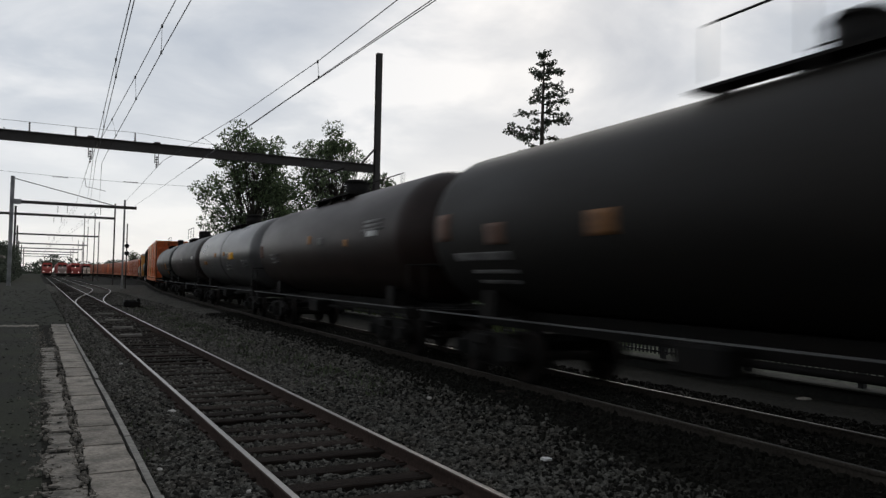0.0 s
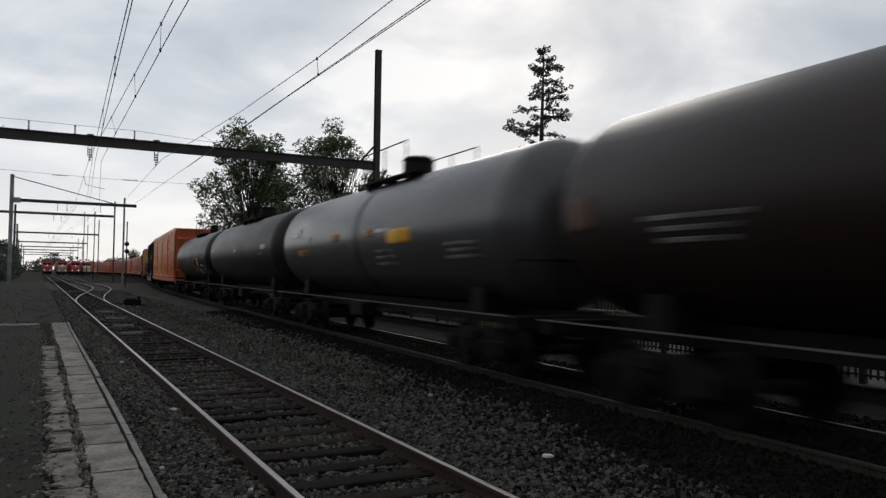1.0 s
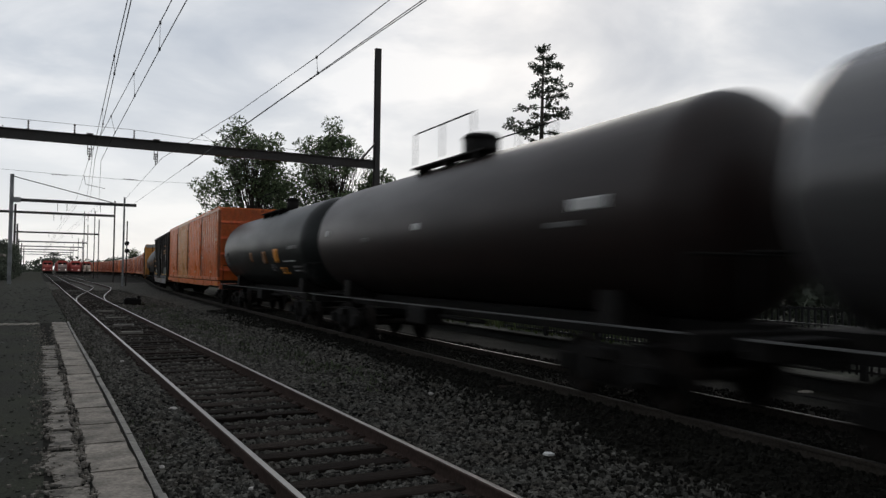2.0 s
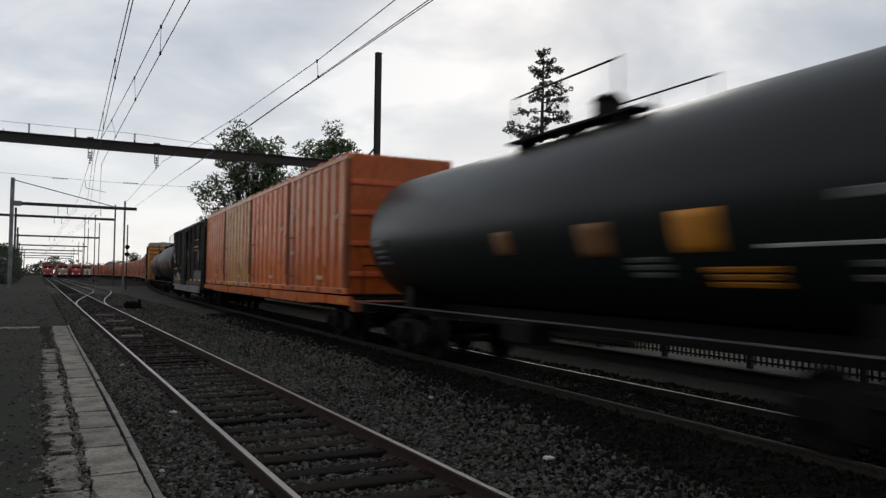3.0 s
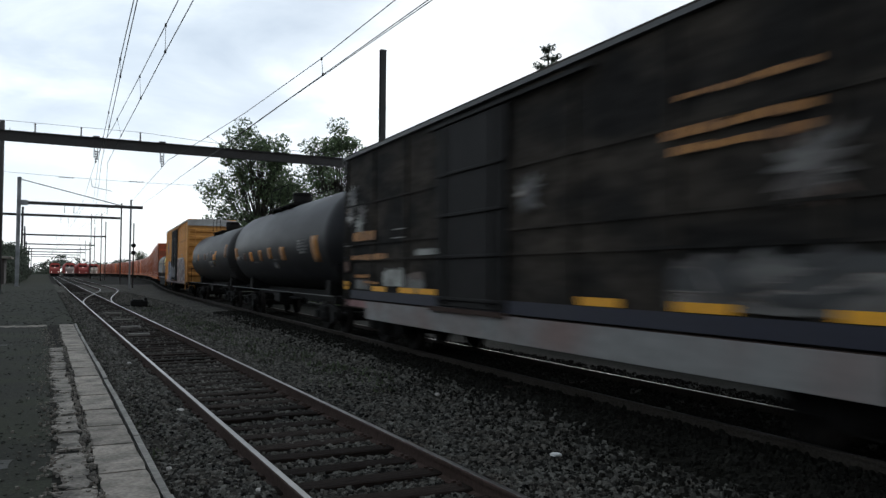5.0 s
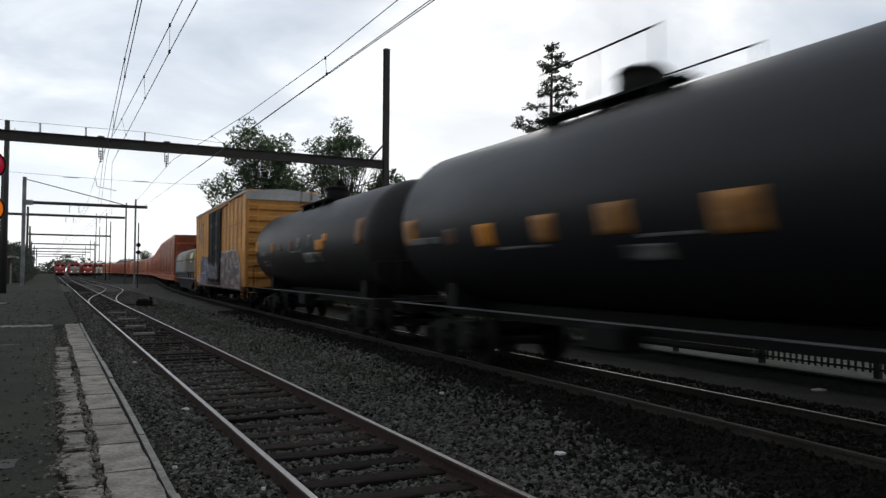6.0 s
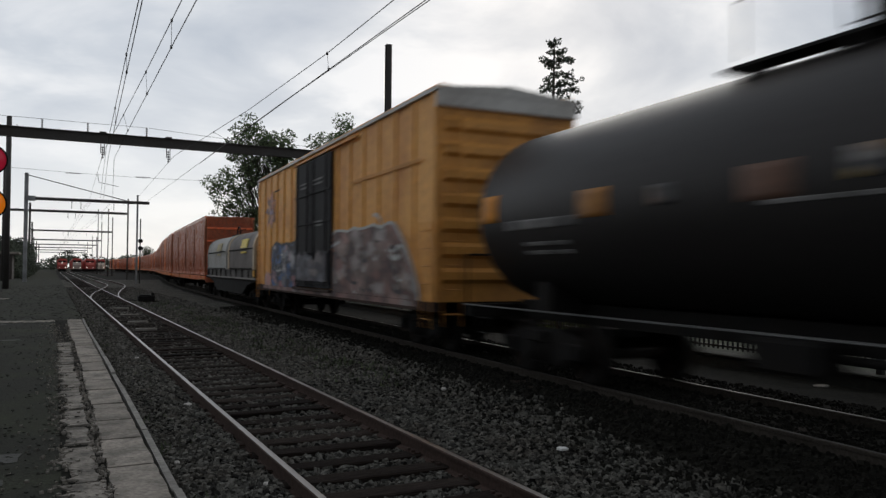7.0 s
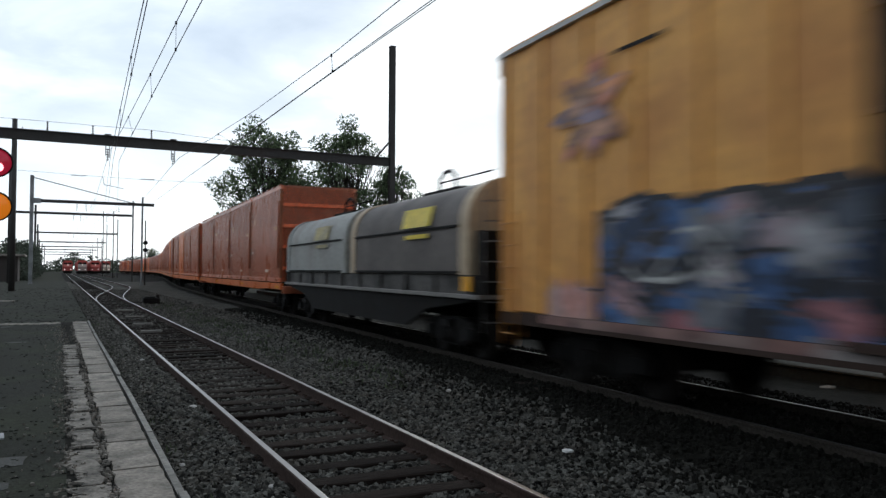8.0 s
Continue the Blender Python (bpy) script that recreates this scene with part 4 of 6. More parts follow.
# ================= plants =================
def leaf_cloud(centres, count, size, flat=0.5):
    """Many small leaf quads round given (x, y, z, radius) clumps."""
    rg = np.random.default_rng(len(centres) * 7 + count)
    cs = np.array(centres)
    wts = cs[:, 3] ** 2
    idx = rg.choice(len(cs), count, p=wts / wts.sum())
    d = rg.normal(size=(count, 3))
    d /= np.linalg.norm(d, axis=1)[:, None]
    rad = cs[idx, 3] * rg.uniform(0.25, 1.0, count) ** 0.5
    p = cs[idx, :3] + d * rad[:, None] * [1, 1, 0.8]
    u = rg.normal(size=(count, 3))
    u /= np.linalg.norm(u, axis=1)[:, None]
    v = np.cross(u, rg.normal(size=(count, 3)))
    v /= np.linalg.norm(v, axis=1)[:, None]
    s = (size * rg.uniform(0.6, 1.3, count))[:, None]
    q = np.stack([p - u * s, p + v * s * flat, p + u * s, p - v * s * flat], 1).reshape(-1, 3)
    geo = Geo()
    geo.v = q.tolist()
    geo.f = (np.arange(count)[:, None] * 4 + np.arange(4)).tolist()
    geo.smooth = [False] * count
    return geo


def broad_tree(x, y, h, w, label, seed, leaves, low=0.3, bare=False):
    random.seed(seed)
    t = thing("tree", label, "tree", "trees behind the running track", at=pose(x, y, -0.3))
    trunk = Geo()
    top = Vector((random.uniform(-0.4, 0.4), 0, h * 0.55))
    trunk.bar((0, 0, 0), top * 0.5, 0.32, 8, 0.24).bar(top * 0.5, top, 0.24, 8, 0.13)
    clumps = []
    for k in range(34):
        a = k * 2.4 + random.uniform(-0.4, 0.4)
        zf = low + (0.90 - low) * (k + 0.5) / 34
        env = math.sin(math.pi * min(1, max(0.05, (zf - low + 0.14) / (1.10 - low)))) ** 0.6
        r = w / 2 * env * random.uniform(0.45, 1.0)
        end = Vector((math.cos(a) * r, math.sin(a) * r, h * zf))
        start = Vector((0, 0, 0)).lerp(top, min(0.98, max(0.25, zf * 0.9)))
        mid = start.lerp(end, 0.5) + Vector((0, 0, -0.03 * h))
        trunk.bar(start, mid, 0.10, 6, 0.06).bar(mid, end, 0.06, 5, 0.025)
        for _ in range(4):
            off = Vector([random.gauss(0, w * 0.085) for _ in range(3)])
            trunk.bar(mid, end + off, 0.03, 4, 0.012)
            clumps.append((*(end + off), random.uniform(0.075, 0.15) * w))
    for _ in range(30):
        a = random.uniform(0, 6.28)
        rr = random.uniform(0.05, 0.36)
        tip = Vector((math.cos(a) * w * rr, math.sin(a) * w * rr, h * random.uniform(0.74, 1.0 - 0.30 * rr)))
        trunk.bar(top, tip, 0.035, 4, 0.01)
        clumps.append((*tip, random.uniform(0.05, 0.10) * w * (1 - rr)))
    for _ in range(34):
        a = random.uniform(0, 6.28)
        zf = random.uniform(low + 0.12, 0.9)
        env = math.sin(math.pi * min(1, (zf - low + 0.14) / (1.10 - low))) ** 0.6
        rr = random.uniform(0.40, 0.55) * env
        tip = Vector((math.cos(a) * w * rr, math.sin(a) * w * rr, h * zf))
        trunk.bar(Vector((tip.x * 0.5, tip.y * 0.5, tip.z - 0.06 * h)), tip, 0.025, 4, 0.008)
        clumps.append((*tip, random.uniform(0.025, 0.05) * w))
    part("trunk", trunk, M_BARK, t)
    part("crown", leaf_cloud(clumps, leaves, 0.125), M_LEAF, t)
    if bare:
        twigs = Geo()
        for _ in range(16):
            x0 = random.uniform(0.20, 0.46) * w
            base = Vector((x0, random.uniform(-0.5, 0.5), h * random.uniform(0.60, 0.74)))
            tip = base + Vector((random.uniform(0.1, 0.9), random.uniform(-0.3, 0.3), random.uniform(1.2, 2.6)))
            twigs.bar(base, tip, 0.025, 4, 0.008)
            q = base.lerp(tip, 0.5)
            twigs.bar(q, q + Vector((random.uniform(-0.4, 0.6), 0, random.uniform(0.4, 0.9))), 0.012, 4, 0.006)
        part("bare_twigs", twigs, M_BARK, t, "leafless grey twigs")
    return t


broad_tree(15.4, 62.0, 14.4, 7.3, "tall broad-leaved tree with a loose green crown", 17, 19000, 0.30)
broad_tree(21.0, 58.5, 14.3, 6.8, "broad-leaved tree with twiggy uneven green crown", 2, 14000, 0.28, True)
broad_tree(23.6, 55.0, 10.8, 4.2, "smaller dark leafy tree beside the gantry post", 3, 8000, 0.15)
broad_tree(18.4, 66.0, 11.5, 6.0, "leafy tree filling the gap low down", 6, 6500, 0.12)


broad_tree(30.8, 300.0, 10.2, 4.4, "small far tree on a thin stem", 12, 2500, 0.62)


def conifer(x, y, h, w, seed):
    random.seed(seed)
    t = thing("conifer", "tall dark ragged conifer with drooping uneven branches", "tree", at=pose(x, y, -0.3))
    trunk = Geo().bar((0, 0, 0), (0.1, 0, h * 0.5), 0.26, 8, 0.17).bar((0.1, 0, h * 0.5), (0.25, 0, h * 0.99), 0.17, 8, 0.03)
    clumps = []
    z = h * 0.25
    while z < h * 0.985:
        f = 1 - z / h
        for k in range(random.randint(3, 4)):
            a = random.uniform(0, 6.28)
            ln = (0.22 + w * 0.50 * f ** 0.72) * random.choice((0.4, 0.6, 0.8, 1.0, 1.25)) * random.uniform(0.85, 1.1)
            o = Vector((0.25 * z / h, 0, z))
            rise = random.uniform(-0.02, 0.28) * ln
            tip = o + Vector((math.cos(a) * ln, math.sin(a) * ln, rise))
            trunk.bar(o, tip, 0.04, 5, 0.012)
            m = max(2, int(ln / 0.28))
            for i in range(1, m + 1):
                q = o.lerp(tip, (i + 0.2) / (m + 0.2))
                clumps.append((q.x + random.gauss(0, 0.06), q.y + random.gauss(0, 0.06), q.z + random.gauss(0, 0.07), random.uniform(0.13, 0.27) * (1.25 if i == m else 1)))
        z += h * random.uniform(0.020, 0.046)
    part("trunk", trunk, M_BARK, t)
    part("foliage", leaf_cloud(clumps, 9500, 0.10, 0.5), M_NEEDLE, t)
    return t


conifer(26.0, 36.5, 15.7, 7.4, 9)

# hedges and far woods
def bushes(name, spots, label, leaves, size, material=M_LEAF):
    return tagged(new(name, leaf_cloud(spots, leaves, size).mesh(name, material)), label, "bushes", kind="stuff")


random.seed(9)
bushes("hedge", [(-6.2 + random.uniform(-1.7, 1.7), y, random.uniform(0.3, 5.6), random.uniform(0.8, 1.5)) for y in np.arange(120, 215, 0.5)],
       "dark overgrown hedge beside the platform", 26000, 0.22, M_NEEDLE)
bushes("hedge", [(-10 + random.uniform(-3, 3), y, random.uniform(0, 7), random.uniform(1, 2)) for y in np.arange(210, 340, 1.2)],
       "dark trees and hedge along the line", 9000, 0.4, M_NEEDLE)
far = []
for k in range(150):
    x = random.uniform(-60, 90)
    far.append((x, 520 + random.uniform(-20, 40), random.uniform(0, 7) + 4 * noise.noise((x * 0.05, 0, 0)), random.uniform(3, 5)))
bushes("far_woods", far, "low dark line of trees on the horizon", 9000, 0.9, M_NEEDLE)
bushes("far_woods", [(40 + random.uniform(-8, 8), y, random.uniform(0, 7), random.uniform(1.5, 3)) for y in np.arange(130, 330, 2.2)],
       "trees beyond the running track", 9000, 0.5)
# Out of view: added so the car sides mirror a dark skyline.
bushes("far_woods", [(-24 + random.uniform(-4, 4), y, random.uniform(0, 5.5) + 2.0 * noise.noise((y * 0.07, 0, 5)), random.uniform(1.6, 2.8)) for y in np.arange(-70, 270, 0.75)],
       "unseen row of dark trees behind the platform, added for reflections", 26000, 0.7, M_NEEDLE)
# Added hedge: keeps bright sky from showing through gaps between the tank cars.
bushes("hedge", [(far_x(y) + random.uniform(8, 13), y, random.uniform(0, 3.2), random.uniform(0.8, 1.5)) for y in np.arange(-8, 75, 0.3)],
       "dark hedge added behind the fence to darken gaps between the cars", 30000, 0.22, M_NEEDLE)
bushes("shrubs", [(far_x(y) + random.uniform(3.5, 7.5), y, random.uniform(0, 1.0), random.uniform(0.4, 0.9)) for y in np.arange(18, 75, 0.8)],
       "low green shrubs beyond the fence", 9000, 0.12)

# ================= rolling stock: shared gear =================
def wheel_mesh():
    g = Geo()
    g.lathe([(-0.068, 0.001), (-0.068, 0.10), (-0.03, 0.13), (-0.025, 0.36), (-0.065, 0.385), (-0.065, 0.42), (0.045, 0.428), (0.05, 0.45), (0.072, 0.45), (0.075, 0.38), (0.0, 0.36), (-0.005, 0.13), (0.068, 0.10), (0.068, 0.001)], "x", 20)
    for k in range(6):
        a = k * math.pi / 3
        g.bar((-0.045, 0.24 * math.cos(a), 0.24 * math.sin(a)), (0.03, 0.24 * math.cos(a), 0.24 * math.sin(a)), 0.035, 6)
    return g.mesh("wheel", M_WHEEL)


WHEEL = wheel_mesh()


def truck_mesh():
    g = Geo()
    arch = [(-1.15, 0.52), (-0.95, 0.66), (-0.45, 0.78), (0.45, 0.78), (0.95, 0.66), (1.15, 0.52), (1.10, 0.36), (0.80, 0.40), (0.42, 0.24), (-0.42, 0.24), (-0.80, 0.40), (-1.10, 0.36)]
    for s in (-1, 1):
        a = 0.93 * s
        g.prism(arch, "x", min(a, a + 0.13 * s), max(a, a + 0.13 * s))
        for y in (-0.9, 0.9):
            g.box(min(a, a + 0.22 * s), max(a, a + 0.22 * s), y - 0.13, y + 0.13, 0.36, 0.60, 0.02)
        for y in (-0.22, -0.07, 0.08, 0.23):
            g.bar((a + 0.16 * s, y, 0.28), (a + 0.16 * s, y, 0.60), 0.055, 8)
    g.box(-1.2, 1.2, -0.2, 0.2, 0.58, 0.74, 0.02)
    return g.mesh("truck", M_BLACK)


TRUCK = truck_mesh()
AXLE = Geo().bar((-0.9, 0, 0), (0.9, 0, 0), 0.08, 10).mesh("axle", M_WHEEL)
COUPLER = Geo().box(-0.1, 0.1, -0.55, 0.2, 0.72, 0.96, 0.03).box(-0.17, 0.17, -0.78, -0.5, 0.68, 1.0, 0.04).mesh("coupler", M_BLACK)


rolling = []   # (wheelset, its place along the car)


def trucks(car, spots):
    for y in spots:
        t = part("truck", TRUCK, None, car, "black cast-steel truck with coil springs")
        t.location = (0, y, 0)
        for ay in (-0.9, 0.9):
            ws = part("wheelset", AXLE, None, car, "steel axle with two wheels")
            ws.location = (0, y + ay, 0.428)
            rolling.append((ws, y + ay))
            for sx in (-1, 1):
                w = part("wheel", WHEEL, None, ws)
                w.matrix_basis = pose(sx * 0.75, 0, 0, 0, 0, 0 if sx < 0 else 180)


def couplers(car, half):
    for s in (-1, 1):
        c = part("coupler", COUPLER, None, car)
        c.matrix_basis = pose(0, s * half, 0, 0, 0, 0 if s < 0 else 180)


def ladder(x, y0, y1, z0, z1, n):
    g = Geo()
    g.bar((x, y0, z0), (x, y0, z1), 0.018, 5).bar((x, y1, z0), (x, y1, z1), 0.018, 5)
    for i in range(n):
        z = z0 + (z1 - z0) * (i + 0.5) / n
        g.bar((x, y0, z), (x, y1, z), 0.013, 5)
    return g


def ladder_end(y, x0, x1, z0, z1, n):
    g = Geo()
    g.bar((x0, y, z0), (x0, y, z1), 0.018, 5).bar((x1, y, z0), (x1, y, z1), 0.018, 5)
    for i in range(n):
        z = z0 + (z1 - z0) * (i + 0.5) / n
        g.bar((x0, y, z), (x1, y, z), 0.013, 5)
    return g


# ---- tank cars ----
TANK_R, TANK_Z = 1.46, 2.60


def on_tank(y0, y1, z0, z1, girth, mid, lift=0.006):
    """A patch on the shell's side that faces -x, between two heights."""
    g = Geo()
    a0, a1 = math.asin((z0 - mid) / girth), math.asin((z1 - mid) / girth)
    r = girth + lift
    n = 5
    vs = []
    for i in range(n + 1):
        a = a0 + (a1 - a0) * i / n
        for rr in (r, r - 0.004):
            for y in (y0, y1):
                vs.append((-rr * math.cos(a), y, mid + rr * math.sin(a)))
    fs = [(4 * i, 4 * i + 1, 4 * i + 5, 4 * i + 4) for i in range(n)] + [(4 * i, 4 * i + 4, 4 * i + 6, 4 * i + 2) for i in range(n)]
    fs += [(4 * i + 1, 4 * i + 3, 4 * i + 7, 4 * i + 5) for i in range(n)] + [(0, 2, 3, 1), (4 * n, 4 * n + 1, 4 * n + 3, 4 * n + 2)]
    return g.add(vs, fs, True)


def tank_shell(half, girth, mid):
    hd = 0.75
    prof = [(-half + hd - hd * math.sin(math.pi / 2 * i / 8), max(0.001, girth * math.cos(math.pi / 2 * i / 8))) for i in range(8, -1, -1)]
    back = [(-s, r) for s, r in reversed(prof)]
    g = Geo().lathe(prof + back, "y", 40, (0, 0, mid))
    return g


def tank_car(label, paint, s0, s1, marks, hy=0.0, band=None, girth=TANK_R, mid=TANK_Z, dome_r=0.38):
    """s0, s1: where its two ends stand along the way at the start."""
    half = (s1 - s0) / 2 - 0.42
    car = thing("tank_car", label, "freight car", "cars of the freight train")
    part("tank", tank_shell(half + 0.10, girth, mid), paint, car)
    for s in (-1, 1):
        y = s * (half - 1.9)
        part("saddle", Geo().prism([(-1.05, 1.05), (1.05, 1.05), (1.02, 1.50), (0.8, 1.36), (0, 1.20), (-0.8, 1.36), (-1.02, 1.50)], "y", y - 0.22, y + 0.22), M_BLACK, car)
        part("end_sill", Geo().box(-1.42, 1.42, s * (half - 0.05) - 0.12, s * (half - 0.05) + 0.12, 0.86, 1.08, 0.015), M_BLACK, car)
        part("end_rail", Geo().tube([(-1.4, s * half, 1.08), (-1.4, s * half, 1.95), (1.4, s * half, 1.95), (1.4, s * half, 1.08)], 0.02, 6), M_BLACK, car)
        part("step_ladder", ladder(-1.47, s * (half - 0.75) - 0.2, s * (half - 0.75) + 0.2, 0.5, 1.0, 2), M_BLACK, car)
    part("centre_sill", Geo().box(-0.32, 0.32, -half, half, 0.82, 1.14), M_BLACK, car)
    for s in (-1, 1):
        part("running_board", Geo().box(min(s * 1.45, s * 1.50), max(s * 1.45, s * 1.50), -half, half, 1.065, 1.085), mat("pale_edge_steel", (0.12, 0.12, 0.118), 0.6, 0.2, var=0.2, second=(0.04, 0.04, 0.04), amount=0.7), car, "thin worn steel running board")
    part("brake_rigging", Geo().bar((-0.6, -1.4, 0.8), (-0.6, 1.4, 0.8), 0.05).box(-1.0, -0.5, 0.6, 1.5, 0.62, 0.98, 0.04).bar((0.5, -half + 1, 0.9), (0.5, half - 1, 0.9), 0.03), M_BLACK, car)
    top = mid + girth
    for x in (-0.85, 0.55):
        part("walkway", Geo().box(x, x + 0.3, hy - 1.7, hy + 1.7, top - 0.08, top - 0.04), M_BLACK, car)
    repeat("walkway_bracket", Geo().box(-0.85, 0.85, -0.04, 0.04, top - 0.30, top - 0.08).mesh("walkway_bracket", M_BLACK), car, [(0, hy + y, 0) for y in (-1.3, 0, 1.3)])
    for x in (-0.9, 0.9):
        hr = Geo().tube([(x, hy - 1.35, top), (x, hy - 1.35, top + 0.66), (x, hy + 1.35, top + 0.66), (x, hy + 1.35, top)], 0.016, 6)
        part("handrail", hr.bar((x, hy, top), (x, hy, top + 0.66), 0.016), M_BLACK, car)
    dome = part("hatch", Geo().bar((0, hy, top - 0.1), (0, hy, top + 0.42), dome_r, 18), M_BLACK, car)
    part("hatch_lid", Geo().bar((0, hy, top + 0.425), (0, hy, top + 0.52), dome_r + 0.03, 18, dome_r - 0.05), M_BLACK, dome)
    part("valve", Geo().bar((0.1, hy + 0.85, top - 0.1), (0.1, hy + 0.85, top + 0.24), 0.13, 10), M_BLACK, car)
    if band:
        part("shell_band", Geo().lathe([(-0.35, girth + 0.004), (-0.34, girth + 0.008), (0.34, girth + 0.008), (0.35, girth + 0.004)], "y", 40, (0, band[0], mid)), band[1], car)
    for (f, w, z0, z1, m) in marks:
        y = max(-half + 0.66 + w / 2, min(half - 0.66 - w / 2, -half + f * 2 * half))   # on the straight shell
        part("marking", on_tank(y - w / 2, y + w / 2, z0, z1, girth, mid), m, car)
    trucks(car, (-half + 1.9, half - 1.9))
    couplers(car, half + 0.05)
    return runs(car, (s0 + s1) / 2, 2 * half - 3.8)


def tank_paint(name, rgb, rough, second, amount=0.5, coat=0.0, spec=0.26):
    return mat(name, rgb, rough, 0.0, var=0.12, big=0.9, fine=9, second=second, amount=amount, bump=0.03, stretch=(1, 0.45, 1.3), coat=coat, spec=spec)


P_BLACK = tank_paint("black_tank_paint", (0.0078, 0.0069, 0.0058), 0.62, (0.014, 0.0115, 0.0088), spec=0.24)
P_BROWN = tank_paint("red_brown_tank_paint", (0.021, 0.0115, 0.009), 0.44, (0.012, 0.0080, 0.007), 0.7, spec=0.25)
P_UMBER = tank_paint("brown_black_tank_paint", (0.022, 0.014, 0.0125), 0.42, (0.014, 0.010, 0.009), 0.7, spec=0.28)
P_GREY = tank_paint("grey_tank_paint", (0.056, 0.054, 0.055), 0.31, (0.036, 0.034, 0.035), 0.6, spec=0.75)
P_DARK = tank_paint("dusty_black_tank_paint", (0.018, 0.0165, 0.016), 0.48, (0.026, 0.0225, 0.022), spec=0.22)
P_DUSTY = tank_paint("soot_black_tank_paint", (0.011, 0.011, 0.013), 0.48, (0.017, 0.016, 0.016), spec=0.24)
P_GREEN = tank_paint("greenish_black_tank_paint", (0.012, 0.0145, 0.014), 0.38, (0.008, 0.0085, 0.0085), spec=0.26)
M_AMBER = mat("amber_marking", (0.62, 0.235, 0.014), 0.6, var=0.25, big=2.5, fine=14, second=(0.36, 0.13, 0.014), amount=0.5, bump=0.05)
M_RUSTMARK = mat("rust_brown_marking", (0.21, 0.092, 0.026), 0.65, var=0.3, big=2.5, fine=14, second=(0.10, 0.046, 0.02), amount=0.7, bump=0.05)
M_BROWNMARK = mat("faded_brown_marking", (0.12, 0.062, 0.040), 0.7, var=0.3, big=2.5, fine=14, second=(0.05, 0.030, 0.022), amount=0.7, bump=0.05)


def bars(f, w, z, n, m, dz=0.13):
    return [(f, w * random.uniform(0.7, 1.0), z + i * dz, z + i * dz + 0.06, m) for i in range(n)]


random.seed(40)
tank_car("matt black tank car with faded grey lettering", P_BLACK, -3.0, 13.4, hy=-0.4, marks=[(0.98, 0.55, 2.36, 2.85, M_BROWNMARK), (0.82, 0.6, 2.25, 2.6, M_BROWNMARK), (0.643, 0.6, 2.28, 2.62, M_RUSTMARK), (0.2, 1.0, 2.35, 2.75, M_RUSTMARK), (0.857, 1.9, 2.00, 2.14, M_GREYMARK)] + bars(0.84, 1.5, 1.62, 2, M_GREYMARK, 0.17))
tank_car("red-brown tank car with worn white labels", P_BROWN, 13.4, 28.8, hy=0.0, marks=[(0.14, 0.7, 2.62, 2.80, M_WHITE), (0.27, 0.3, 2.45, 2.62, M_ORANGE_L), (0.5, 0.4, 2.6, 2.85, M_ORANGE_L), (0.94, 0.5, 2.3, 2.75, M_BROWNMARK), (0.42, 0.5, 2.55, 2.75, M_GREYMARK)] + bars(0.80, 1.6, 2.1, 3, M_GREYMARK) + bars(0.14, 1.6, 2.75, 3, M_GREYMARK, 0.1))
tank_car("grey tank car with a yellow label and faded lettering", P_GREY, 28.8, 44.75, hy=-0.6, band=(0.0, mat("grey_band_paint", (0.040, 0.038, 0.039), 0.36, var=0.12, bump=0.03)), marks=[(0.31, 1.25, 2.35, 2.66, M_YELLOW), (0.43, 0.6, 2.55, 2.72, M_ORANGE_L), (0.37, 0.9, 2.62, 2.70, M_WHITE), (0.595, 0.6, 2.52, 2.72, M_ORANGE_L), (0.81, 1.1, 2.18, 2.36, M_ORANGE_L), (0.76, 0.35, 2.6, 2.74, M_WHITE), (0.84, 0.3, 2.75, 3.05, M_WHITE)] + bars(0.37, 1.3, 1.9, 3, M_GREYMARK, 0.14) + bars(0.12, 1.4, 2.0, 3, M_GREYMARK, 0.12))
tank_car("dusty brown-black tank car with small white labels", P_UMBER, 44.75, 60.4, hy=0.0, marks=[(0.12, 0.8, 2.55, 2.72, M_WHITE), (0.16, 0.8, 2.35, 2.43, M_GREYMARK), (0.50, 0.35, 2.55, 2.68, M_WHITE), (0.9, 0.3, 2.65, 2.80, M_WHITE), (0.7, 0.5, 2.4, 2.5, M_GREYMARK)])
tank_car("greenish-black tank car with white lettering and orange squares", P_GREEN, 60.4, 75.8, hy=-0.1, dome_r=0.24, marks=[(0.552, 0.55, 2.05, 2.42, M_RUSTMARK), (0.390, 0.7, 1.98, 2.42, M_RUSTMARK), (0.266, 0.68, 2.0, 2.47, M_AMBER), (0.929, 1.1, 2.35, 2.50, M_GREYMARK), (0.153, 1.6, 2.02, 2.06, M_WHITE), (0.102, 1.3, 2.42, 2.52, M_GREYMARK)]
         + bars(0.233, 1.0, 1.62, 3, M_AMBER, 0.08) + bars(0.328, 0.8, 1.72, 3, M_GREYMARK, 0.09) + bars(0.918, 0.9, 1.95, 3, M_GREYMARK) + bars(0.102, 1.2, 1.7, 2, M_GREYMARK))
TAGS = spray("faded_spray_paint", [(0.03, 0.03, 0.035), (0.20, 0.19, 0.18), (0.10, 0.06, 0.05), (0.24, 0.17, 0.05)], 2.0)
